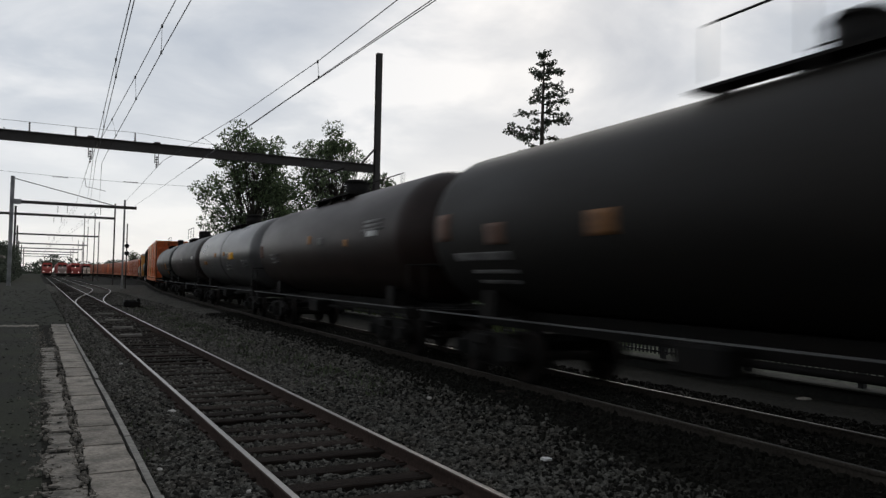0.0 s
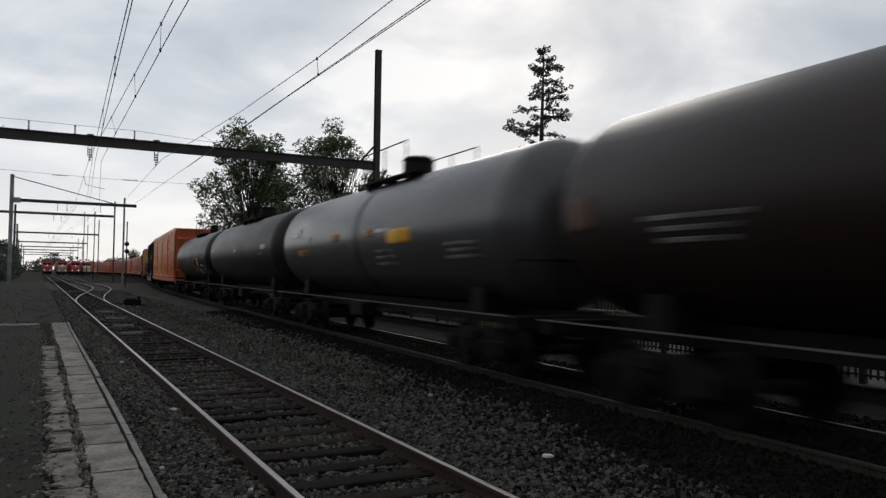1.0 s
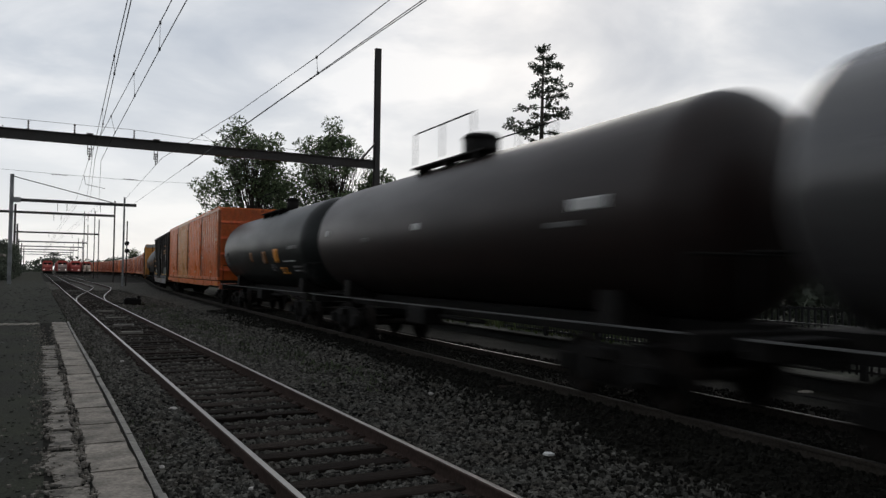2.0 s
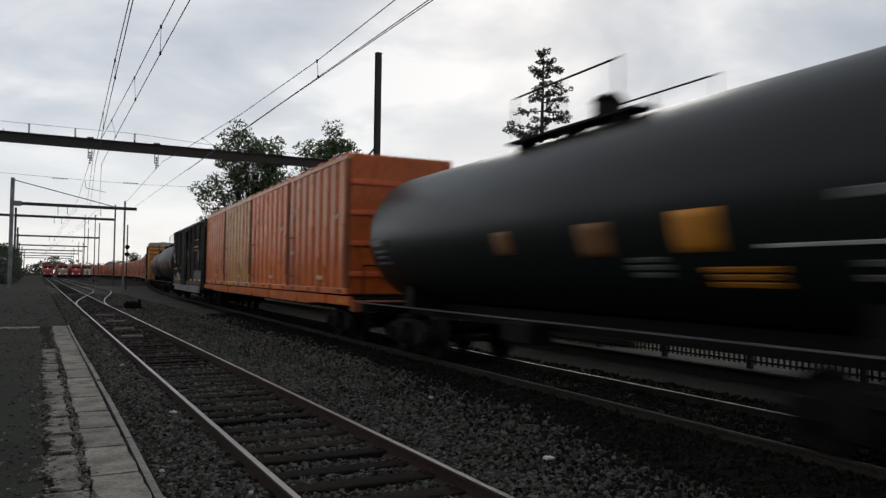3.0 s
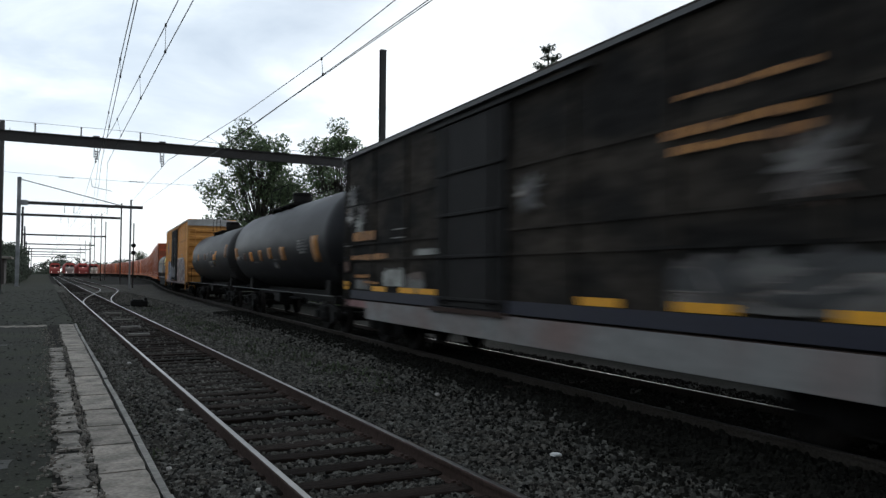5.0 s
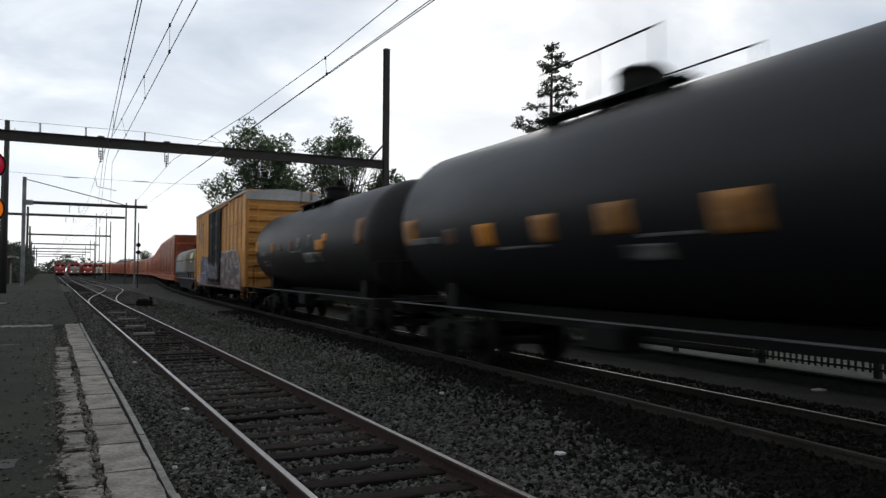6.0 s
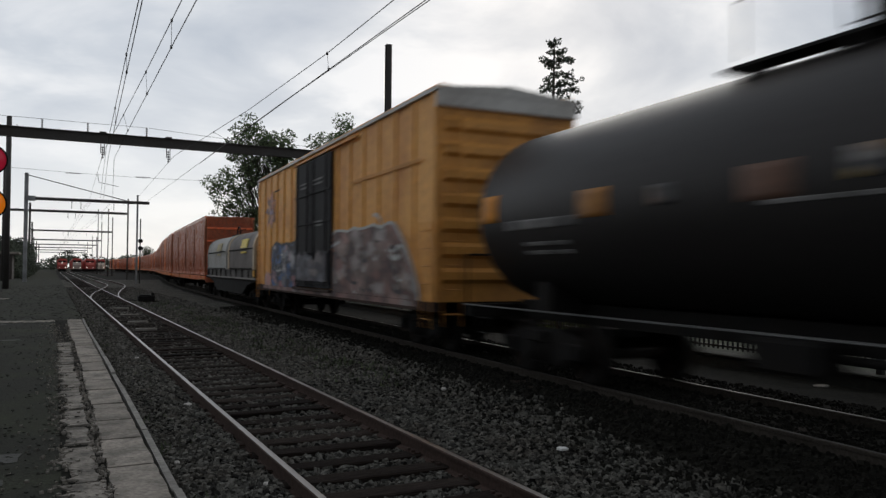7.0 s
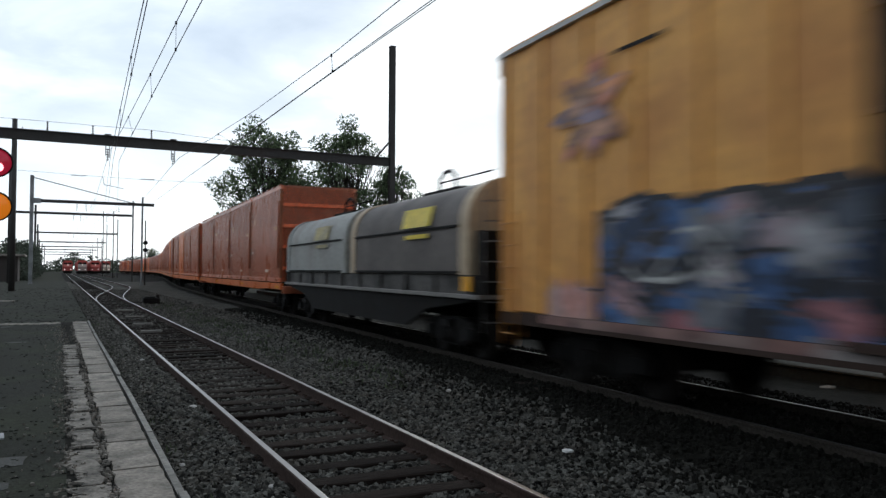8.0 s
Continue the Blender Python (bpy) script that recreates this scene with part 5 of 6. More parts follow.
tank_car("black tank car with a row of orange squares", P_DUSTY, 116.9, 133.05, hy=1.3, girth=1.55, mid=2.70, marks=[(0.109, 0.7, 2.02, 2.78, M_ORANGE_L), (0.373, 0.68, 2.12, 2.57, M_ORANGE_L), (0.503, 0.66, 2.2, 2.6, M_ORANGE_L), (0.610, 0.6, 2.15, 2.55, M_ORANGE_L), (0.728, 0.6, 2.15, 2.52, M_AMBER), (0.816, 0.45, 2.2, 2.5, M_BROWNMARK), (0.961, 0.7, 2.25, 2.76, M_ORANGE_L), (0.894, 1.4, 2.25, 2.38, M_GREYMARK), (0.472, 0.8, 1.86, 2.06, TAGS), (0.657, 1.4, 2.08, 2.12, M_GREYMARK), (0.440, 1.0, 2.14, 2.18, M_GREYMARK)] + bars(0.201, 1.2, 2.3, 5, M_GREYMARK, 0.09))
tank_car("dusty black tank car with pale and orange patches", P_DARK, 133.7, 149.4, hy=0.3, marks=[(0.073, 0.65, 2.42, 3.05, M_RUSTMARK), (0.318, 0.9, 2.35, 2.65, M_AMBER), (0.282, 0.4, 2.6, 2.80, M_AMBER), (0.747, 0.65, 2.39, 2.77, M_ORANGE_L), (0.555, 0.65, 2.39, 2.76, M_BROWNMARK), (0.397, 0.3, 2.45, 2.85, TAGS), (0.480, 0.4, 2.5, 2.8, TAGS), (0.657, 0.4, 2.45, 2.7, TAGS), (0.838, 2.0, 2.30, 2.45, M_GREYMARK), (0.511, 1.4, 2.34, 2.39, M_GREYMARK), (0.974, 0.5, 2.45, 2.9, M_AMBER), (0.376, 2.2, 2.0, 2.3, TAGS)] + bars(0.833, 1.6, 1.92, 2, M_GREYMARK))


# ---- box cars ----
def blotch(x, y0, y1, z0, z1, seed, rough=0.25, lift=0.0, taper=0.0):
    """A thin painted shape with an uneven outline on a side wall that faces -x."""
    random.seed(seed)
    n = 22
    top = [(y0 + (y1 - y0) * i / n, z1 - (z1 - z0) * rough * (0.5 + 0.5 * noise.noise((i * 0.55, seed * 3.1, 0))) * (1.6 if i in (0, n) else 1)) for i in range(n + 1)]
    bot = [(y0 + (y1 - y0) * i / n, z0 + (z1 - z0) * 0.03 * random.random()) for i in range(n + 1)]
    if taper:
        top = [(p, z0 + (q - z0) * (0.12 + 0.88 * min(1, (p - y0) / (y1 - y0) / taper) ** 0.7)) for p, q in top]
    g = Geo()
    vs = [(x - lift, *p) for p in top] + [(x - lift, *p) for p in bot]
    g.add(vs, [(i, i + 1, n + 2 + i, n + 1 + i) for i in range(n)])
    return g


def stroke(x, y, z, ln, rise, bend, w):
    """One thin curved spray stroke on a side wall that faces -x."""
    n = 10
    mid = [(y + ln * i / n, z + rise * i / n + bend * math.sin(math.pi * i / n)) for i in range(n + 1)]
    vs = [(x, p, q - w / 2) for p, q in mid] + [(x, p, q + w / 2) for p, q in mid]
    return Geo().add(vs, [(i, i + 1, n + 2 + i, n + 1 + i) for i in range(n)])


def splash(x, y, z, r, seed, points=9):
    """A thin painted shape with a many-pointed outline on a side wall that faces -x."""
    g = Geo()
    n = points * 4
    vs = [(x, y, z)]
    for i in range(n):
        a = 2 * math.pi * i / n
        q = r * (0.62 + 0.38 * math.cos(points * a) * 0.6 + 0.35 * noise.noise((math.cos(a) * 2, math.sin(a) * 2, seed)))
        vs.append((x, y + q * math.cos(a) * 1.15, z + q * math.sin(a)))
    return g.add(vs, [(0, i + 1, (i + 1) % n + 1) for i in range(n)])


def box_car(name, label, s0, s1, zt, hw, paint, roof_paint, end_paint, rib, seams, door, extras):
    half = (s1 - s0) / 2 - 0.55
    car = thing(name, label, "freight car", "cars of the freight train")
    z0 = 1.06
    part("body", Geo().box(-hw + 0.045, hw - 0.045, -half, half, z0, zt - 0.02, 0.02), paint, car)
    n = max(1, round(2 * half / rib))
    for s in (-1, 1):
        x0, x1 = (-hw, -hw + 0.05) if s < 0 else (hw - 0.05, hw)
        repeat("side_post", Geo().box(x0, x1, -0.07, 0.07, z0, zt - 0.06, 0.012).mesh("side_post", paint), car, [(0, -half + 0.08 + (2 * half - 0.16) * i / n, 0) for i in range(n + 1)])
    for z in seams:
        g = Geo()
        for s in (-1, 1):
            g.box(min(s * hw, s * (hw + 0.012)), max(s * hw, s * (hw + 0.012)), -half, half, z - 0.02, z + 0.02)
        part("side_seam", g, paint, car)
    for s in (-1, 1):
        g = Geo().box(-hw, hw, min(s * half, s * (half + 0.03)), max(s * half, s * (half + 0.03)), z0, zt - 0.25)
        ew = part("end_wall", g, end_paint, car, "corrugated end wall")
        rib_g = Geo().prism([(s * (half + 0.03), 0), (s * (half + 0.12), 0.08), (s * (half + 0.12), 0.22), (s * (half + 0.03), 0.30)], "x", -hw + 0.12, hw - 0.12)
        repeat("end_rib", rib_g.mesh("end_rib", end_paint), ew, [(0, 0, z0 + 0.35 + k * (zt - z0 - 0.8) / 7) for k in range(7)])
        part("end_ladder", ladder_end(s * (half + 0.16), -hw + 0.1, -hw + 0.5, 0.6, zt - 0.5, 9), end_paint, car)
    part("roof", Geo().prism([(-hw - 0.03, zt - 0.17), (-hw - 0.03, zt - 0.10), (0, zt + 0.04), (hw + 0.03, zt - 0.10), (hw + 0.03, zt - 0.17)], "y", -half - 0.14, half + 0.14), roof_paint, car, "pale metal roof")
    for s in (-1, 1):
        part("end_fascia", Geo().box(-hw, hw, min(s * (half + 0.035), s * (half + 0.13)), max(s * (half + 0.035), s * (half + 0.13)), zt - 0.46, zt - 0.172), roof_paint, car)
    rr = Geo().prism([(-hw - 0.03, zt - 0.11), (0, zt + 0.035), (hw + 0.03, zt - 0.11), (hw + 0.03, zt - 0.07), (0, zt + 0.08), (-hw - 0.03, zt - 0.07)], "y", -0.04, 0.04)
    repeat("roof_rib", rr.mesh("roof_rib", roof_paint), car, [(0, -half + 2 * half * (i + 0.5) / n, 0) for i in range(n)])
    part("side_sill", Geo().box(-hw - 0.01, -hw + 0.1, -half, half, 0.87, z0 - 0.003).box(hw - 0.1, hw + 0.01, -half, half, 0.87, z0 - 0.003), M_RUST, car, "rusty brown side sill")
    part("underframe", Geo().box(-0.4, 0.4, -half, half, 0.7, z0 - 0.003).box(-1.2, 1.2, -half + 1.6, -half + 2.1, 0.78, z0 - 0.003).box(-1.2, 1.2, half - 2.1, half - 1.6, 0.78, z0 - 0.003), M_BLACK, car)
    for (y0, y1, m) in door:
        d = part("door", Geo().box(-hw - 0.06, -hw - 0.002, y0, y1, z0 + 0.06, zt - 0.36, 0.012), m, car, "sliding plug door")
        panel = Geo()
        for k in range(4):
            za = z0 + 0.2 + k * (zt - z0 - 0.7) / 4
            panel.box(-hw - 0.10, -hw - 0.06, y0 + 0.05, y1 - 0.05, za - 0.03, za + 0.03, 0.01)
        part("door_ribs", panel, m, d)
        for yr in (y0 + 0.35, y1 - 0.35):
            part("lock_rod", Geo().bar((-hw - 0.10, yr, z0 + 0.1), (-hw - 0.10, yr, zt - 0.4), 0.022), M_BLACK, d)
    if door:
        ya, yb = min(d[0] for d in door), max(d[1] for d in door)
        for za, zb in ((z0 - 0.04, z0 + 0.04), (zt - 0.34, zt - 0.28)):
            part("door_track", Geo().box(-hw - 0.09, -hw, ya - 2.2 * (za > 2), yb + 0.3, za, zb), end_paint if za > 2 else M_RUST, car)
    for geo, m, nm in extras(half, hw, zt):
        part(nm, geo, m, car)
    for yl in (-half + 0.3, half - 0.3):
        part("side_ladder", ladder(-hw - 0.05, yl - 0.22, yl + 0.22, 0.55, 2.6, 6), end_paint, car)
    trucks(car, (-half + 1.85, half - 1.85))
    couplers(car, half + 0.15)
    return runs(car, (s0 + s1) / 2, 2 * half - 3.7)


P_BOXBLK = mat("dark_box_car_paint", (0.0155, 0.0145, 0.0135), 0.8, var=0.4, big=1.1, fine=7, second=(0.062, 0.052, 0.042), amount=0.75, bump=0.04, stretch=(1, 0.45, 1.1), spec=0.06)
P_BOXEND = mat("dark_end_paint", (0.013, 0.012, 0.0115), 0.7, var=0.2, bump=0.05, spec=0.15)
P_YEL = mat("faded_yellow_paint", (0.70, 0.345, 0.078), 0.6, var=0.16, big=0.9, fine=8, second=(0.46, 0.19, 0.052), amount=0.75, bump=0.04, stretch=(1, 0.8, 0.7))
P_YELEND = mat("yellow_end_paint", (0.55, 0.25, 0.05), 0.6, var=0.12, big=0.9, fine=8, second=(0.22, 0.10, 0.04), amount=0.6, bump=0.04)
P_ROOF = mat("pale_galvanised_roof", (0.46, 0.45, 0.43), 0.55, 0.1, var=0.12, big=0.7, fine=8, second=(0.30, 0.27, 0.24), amount=0.5, bump=0.05)
P_ROOFD = mat("dark_galvanised_roof", (0.055, 0.055, 0.055), 0.55, 0.1, var=0.15, bump=0.05)
P_DOOR = mat("dark_grey_door_paint", (0.0115, 0.0115, 0.0135), 0.65, var=0.25, big=0.9, fine=9, second=(0.045, 0.041, 0.038), amount=0.45, bump=0.04, spec=0.15, stretch=(1, 1, 0.4))
S_BLUE = spray("blue_spray_paint", [(0.015, 0.018, 0.03), (0.05, 0.13, 0.32), (0.10, 0.20, 0.42), (0.06, 0.07, 0.09), (0.36, 0.35, 0.36), (0.28, 0.10, 0.115), (0.28, 0.31, 0.33), (0.03, 0.03, 0.04)], 2.1, 1.5)
S_RED = spray("maroon_spray_paint", [(0.10, 0.060, 0.055), (0.20, 0.095, 0.080), (0.26, 0.15, 0.13), (0.13, 0.070, 0.062), (0.30, 0.23, 0.20), (0.20, 0.105, 0.09), (0.16, 0.085, 0.075), (0.30, 0.26, 0.245)], 1.5, 1.7)
S_PALE = spray("pale_spray_paint", [(0.03, 0.03, 0.03), (0.14, 0.14, 0.13), (0.06, 0.05, 0.045), (0.30, 0.29, 0.27), (0.12, 0.075, 0.05), (0.04, 0.04, 0.04)], 1.3)
S_STAR = spray("red_blue_spray_paint", [(0.60, 0.27, 0.13), (0.54, 0.20, 0.14), (0.30, 0.25, 0.32), (0.62, 0.30, 0.11), (0.42, 0.25, 0.23)], 1.9)
M_SILL_W = mat("pale_scuffed_sill", (0.20, 0.197, 0.19), 0.7, var=0.2, big=0.9, fine=9, second=(0.16, 0.08, 0.06), amount=0.6, bump=0.04)


def dark_extras(half, hw, zt):
    x = -hw - 0.001
    flat = lambda y0, y1, z0, z1, lift=0.017: Geo().box(-hw - lift, -hw - lift + 0.004, y0, y1, z0, z1)
    navy = mat("navy_band_paint", (0.010, 0.011, 0.024), 0.6, var=0.3, big=1.2, fine=9, second=(0.024, 0.024, 0.030), amount=0.5, bump=0.03)
    out = [(flat(y - 0.42, y + 0.42, 1.30, 1.41), M_YELLOW, "reflector") for y in (5.36, 3.75, 2.75, -2.6, -4.4, -6.4)]
    out.append((Geo().box(-hw - 0.012, -hw - 0.004, -half + 0.1, half - 0.5, 1.09, 1.29), navy, "navy_band"))
    out.append((Geo().box(-hw - 0.03, -hw - 0.012, -half + 1.4, half - 1.7, 0.65, 1.05, 0.004), M_SILL_W, "sill_plate"))
    out.append((Geo().box(-hw - 0.03, -hw - 0.012, half - 1.69, half - 0.3, 0.90, 1.05, 0.004), mat("pink_scuffed_sill", (0.24, 0.12, 0.115), 0.7, var=0.25, big=1.2, fine=9, second=(0.10, 0.06, 0.055), amount=0.6, bump=0.04), "sill_plate"))
    for k, (y0, y1, z0, z1) in enumerate(((half - 1.9, half - 0.9, 1.32, 1.62), (half - 5.0, half - 4.1, 1.32, 1.85), (-half + 0.8, -half + 4.0, 1.32, 2.1))):
        out.append((blotch(x, y0, y1, z0, z1, 60 + k, 0.5, 0.004), S_PALE, "spray_painted_patch"))
    chalk = mat("chalk_white_paint", (0.34, 0.34, 0.31), 0.7, var=0.3, big=3, fine=12, second=(0.10, 0.10, 0.09), amount=0.8, bump=0.03)
    out.append((blotch(x, 3.95, 5.1, 1.42, 1.88, 66, 0.4, 0.008), chalk, "spray_painted_patch"))
    out.append((blotch(x, 2.1, 3.3, 2.06, 2.22, 67, 0.5, 0.008), chalk, "spray_painted_patch"))
    random.seed(52)
    for (y, w, z, h, m) in ((6.43, 1.5, 2.46, 0.24, M_ORANGE_L), (6.03, 2.3, 2.0, 0.15, M_ORANGE_L), (6.5, 0.9, 1.58, 0.10, M_ORANGE_L), (5.9, 0.9, 1.45, 0.08, M_ORANGE_L), (-half + 3.0, 1.7, 3.0, 0.12, M_ORANGE_L), (-half + 3.0, 1.7, 3.2, 0.12, M_ORANGE_L), (-half + 3.0, 1.7, 3.6, 0.10, M_ORANGE_L)):
        q = y - w / 2
        while q < y + w / 2:
            step = random.uniform(0.10, 0.26)
            out.append((flat(q, q + step, z + random.uniform(0, 0.03), z + h - random.uniform(0, 0.03)), m, "lettering_bar"))
            q += step + random.uniform(0.025, 0.06)
    for k, (y, z, r, m) in enumerate(((7.3, 3.55, 0.45, S_PALE), (7.45, 3.1, 0.35, S_PALE), (6.75, 2.84, 0.34, chalk), (6.6, 3.1, 0.4, S_PALE), (-0.9, 2.9, 0.4, S_PALE), (-half + 2.2, 2.7, 0.5, S_PALE))):
        out.append((splash(x - 0.004, y, z, r, 30 + k, 13), m, "spray_painted_patch"))
    for (y0, y1, z) in ((3.9, 4.5, 2.62), (3.9, 4.5, 2.44), (7.3, 7.85, 2.36)):
        out.append((flat(y0, y1, z, z + 0.022, 0.02), chalk, "chalk_line"))
    out.append((flat(7.40, 7.86, 1.30, 1.50), M_YELLOW, "reflector"))
    out.append((flat(7.42, 7.86, 1.72, 1.98), M_BROWNMARK, "brown_marking"))
    return out


def yellow_extras(half, hw, zt):
    x = -hw - 0.006
    ink = mat("black_spray_paint", (0.02, 0.02, 0.024), 0.6, var=0.2, bump=0)
    out = [(blotch(x + 0.003, -7.85, -1.8, 1.0, 2.80, 71, 0.10, 0, 0.22), mat("white_spray_paint", (0.42, 0.42, 0.40), 0.6, bump=0), "graffiti_outline"), (blotch(x + 0.003, 2.05, 6.03, 1.0, 2.74, 72, 0.22), ink, "graffiti_outline"),
           (blotch(x, -7.75, -1.8, 1.0, 2.73, 71, 0.10, 0, 0.22), S_RED, "maroon_graffiti"), (blotch(x, 2.05, 5.96, 1.0, 2.66, 72, 0.22), S_BLUE, "blue_graffiti"),
           (blotch(x, 6.1, 7.2, 1.0, 1.75, 79, 0.6), mat("pink_spray_paint", (0.50, 0.24, 0.20), 0.6, var=0.3, big=2.5, fine=9, second=(0.34, 0.28, 0.26), amount=0.8, bump=0), "pink_graffiti"), (splash(x, 6.25, 3.78, 0.92, 5, 7), S_STAR, "red_blue_graffiti"), (blotch(-hw - 0.115, -1.55, 1.9, 1.3, 2.35, 74, 0.5), spray("grey_spray_paint", [(0.03, 0.03, 0.04), (0.12, 0.12, 0.14), (0.06, 0.05, 0.06), (0.2, 0.17, 0.16)], 1.4), "grey_graffiti")]
    random.seed(77)
    whites = mat("white_spray_paint", (0.42, 0.42, 0.40), 0.6, bump=0)
    for k in range(26):
        y = -half + 1.0 + (half - 3.4) * random.random()
        top = 1.25 + 1.5 * min(1, (y + half) / 3.0)
        out.append((stroke(x - 0.003 - 0.0004 * k, y, random.uniform(1.15, top), random.uniform(0.3, 0.9), random.uniform(-0.5, 0.5), random.uniform(-0.3, 0.3), random.uniform(0.03, 0.09)), random.choice((whites, whites, ink)), "graffiti_stroke"))
    for k in range(18):
        out.append((stroke(x - 0.003 - 0.0004 * k, random.uniform(2.2, half - 2.6), random.uniform(1.2, 2.3), random.uniform(0.3, 0.8), random.uniform(-0.4, 0.4), random.uniform(-0.3, 0.3), random.uniform(0.03, 0.08)), random.choice((whites, ink, ink)), "graffiti_stroke"))
    for k, (y, z, w) in enumerate(((-0.6, 4.10, 0.9), (-0.6, 4.22, 0.9), (1.0, 4.10, 0.8), (1.0, 4.22, 0.8), (-0.7, 3.0, 0.7), (-0.7, 2.9, 0.7))):
        out.append((Geo().box(-hw - 0.109, -hw - 0.104, y - w / 2, y + w / 2, z, z + 0.05), M_GREYMARK, "lettering_bar"))
    out.append((Geo().box(-hw - 0.008, -hw - 0.004, half - 3.8, half - 2.9, 4.42, 4.47), P_BOXEND, "lettering_bar"))
    out.append((Geo().box(-hw - 0.008, -hw - 0.004, -half + 0.7, -half + 5.2, 3.82, 3.90), mat("brown_stripe_paint", (0.55, 0.255, 0.064), 0.7), "lettering_bar"))
    out.append((Geo().box(-hw - 0.012, -hw - 0.006, -half + 0.9, half - 1.2, 0.93, 1.05), S_RED, "sill_graffiti"))
    return out


box_car("box_car", "dark grey box car with orange lettering and pale scuffed graffiti", 99.7, 116.6, 4.72, 1.56, P_BOXBLK, P_ROOFD, P_BOXEND, 1.9, (2.01, 2.39, 3.34), [(-0.3, 2.2, P_BOXEND)], dark_extras)
box_car("box_car", "faded yellow box car with dark doors and graffiti along its foot", 149.5, 167.75, 5.27, 1.58, P_YEL, P_ROOF, P_YELEND, 1.05, (), [(-1.75, 0.22, P_DOOR), (0.26, 2.2, P_DOOR)], yellow_extras)


# ---- orange containers on flat cars ----
def rust_paint(name, rgb, second, amount):
    return mat(name, rgb, 0.30, var=0.22, big=0.9, fine=6, second=second, amount=amount, bump=0.05, stretch=(1, 1.2, 0.5), piece=0.12)


P_OR = rust_paint("orange_container_paint", (0.68, 0.150, 0.020), (0.46, 0.095, 0.020), 0.6)
P_ORF = rust_paint("faded_orange_container_paint", (0.70, 0.225, 0.085), (0.66, 0.13, 0.03), 0.7)
P_TAN = rust_paint("ochre_container_paint", (0.60, 0.28, 0.10), (0.62, 0.17, 0.04), 0.6)
P_ORD = rust_paint("rusty_orange_container_paint", (0.40, 0.112, 0.050), (0.27, 0.080, 0.040), 0.6)
# Faded outer-face paints, made lighter to hold the ribs' bright bands.
F_OR = rust_paint("faded_lit_orange_paint", (0.76, 0.185, 0.028), (0.72, 0.290, 0.095), 0.6)
F_ORF = rust_paint("chalky_lit_orange_paint", (0.74, 0.24, 0.085), (0.70, 0.15, 0.03), 0.7)
F_TAN = rust_paint("chalky_lit_ochre_paint", (0.66, 0.36, 0.15), (0.62, 0.22, 0.06), 0.5)
F_ORD = rust_paint("chalky_lit_rust_paint", (0.52, 0.160, 0.075), (0.38, 0.11, 0.055), 0.6)
CL, CW, CZ0, CZ1 = 5.80, 1.46, 1.23, 4.78


def paled(m, pale):
    """Paints a pale sky reflection into the upper part of a side, with an uneven lower edge."""
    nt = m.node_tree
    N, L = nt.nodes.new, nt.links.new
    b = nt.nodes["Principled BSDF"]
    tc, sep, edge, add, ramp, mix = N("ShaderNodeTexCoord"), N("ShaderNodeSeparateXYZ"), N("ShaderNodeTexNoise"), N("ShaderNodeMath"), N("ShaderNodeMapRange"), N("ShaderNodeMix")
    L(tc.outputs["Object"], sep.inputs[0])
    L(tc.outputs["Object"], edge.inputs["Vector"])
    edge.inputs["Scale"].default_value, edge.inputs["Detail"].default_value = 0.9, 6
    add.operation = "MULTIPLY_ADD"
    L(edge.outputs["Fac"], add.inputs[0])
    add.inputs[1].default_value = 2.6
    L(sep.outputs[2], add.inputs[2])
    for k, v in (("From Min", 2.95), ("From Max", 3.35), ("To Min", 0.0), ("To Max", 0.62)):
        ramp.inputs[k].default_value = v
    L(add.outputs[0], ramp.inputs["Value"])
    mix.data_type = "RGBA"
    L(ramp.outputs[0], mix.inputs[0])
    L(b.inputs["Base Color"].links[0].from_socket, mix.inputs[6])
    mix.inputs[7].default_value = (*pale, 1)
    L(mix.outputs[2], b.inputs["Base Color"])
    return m


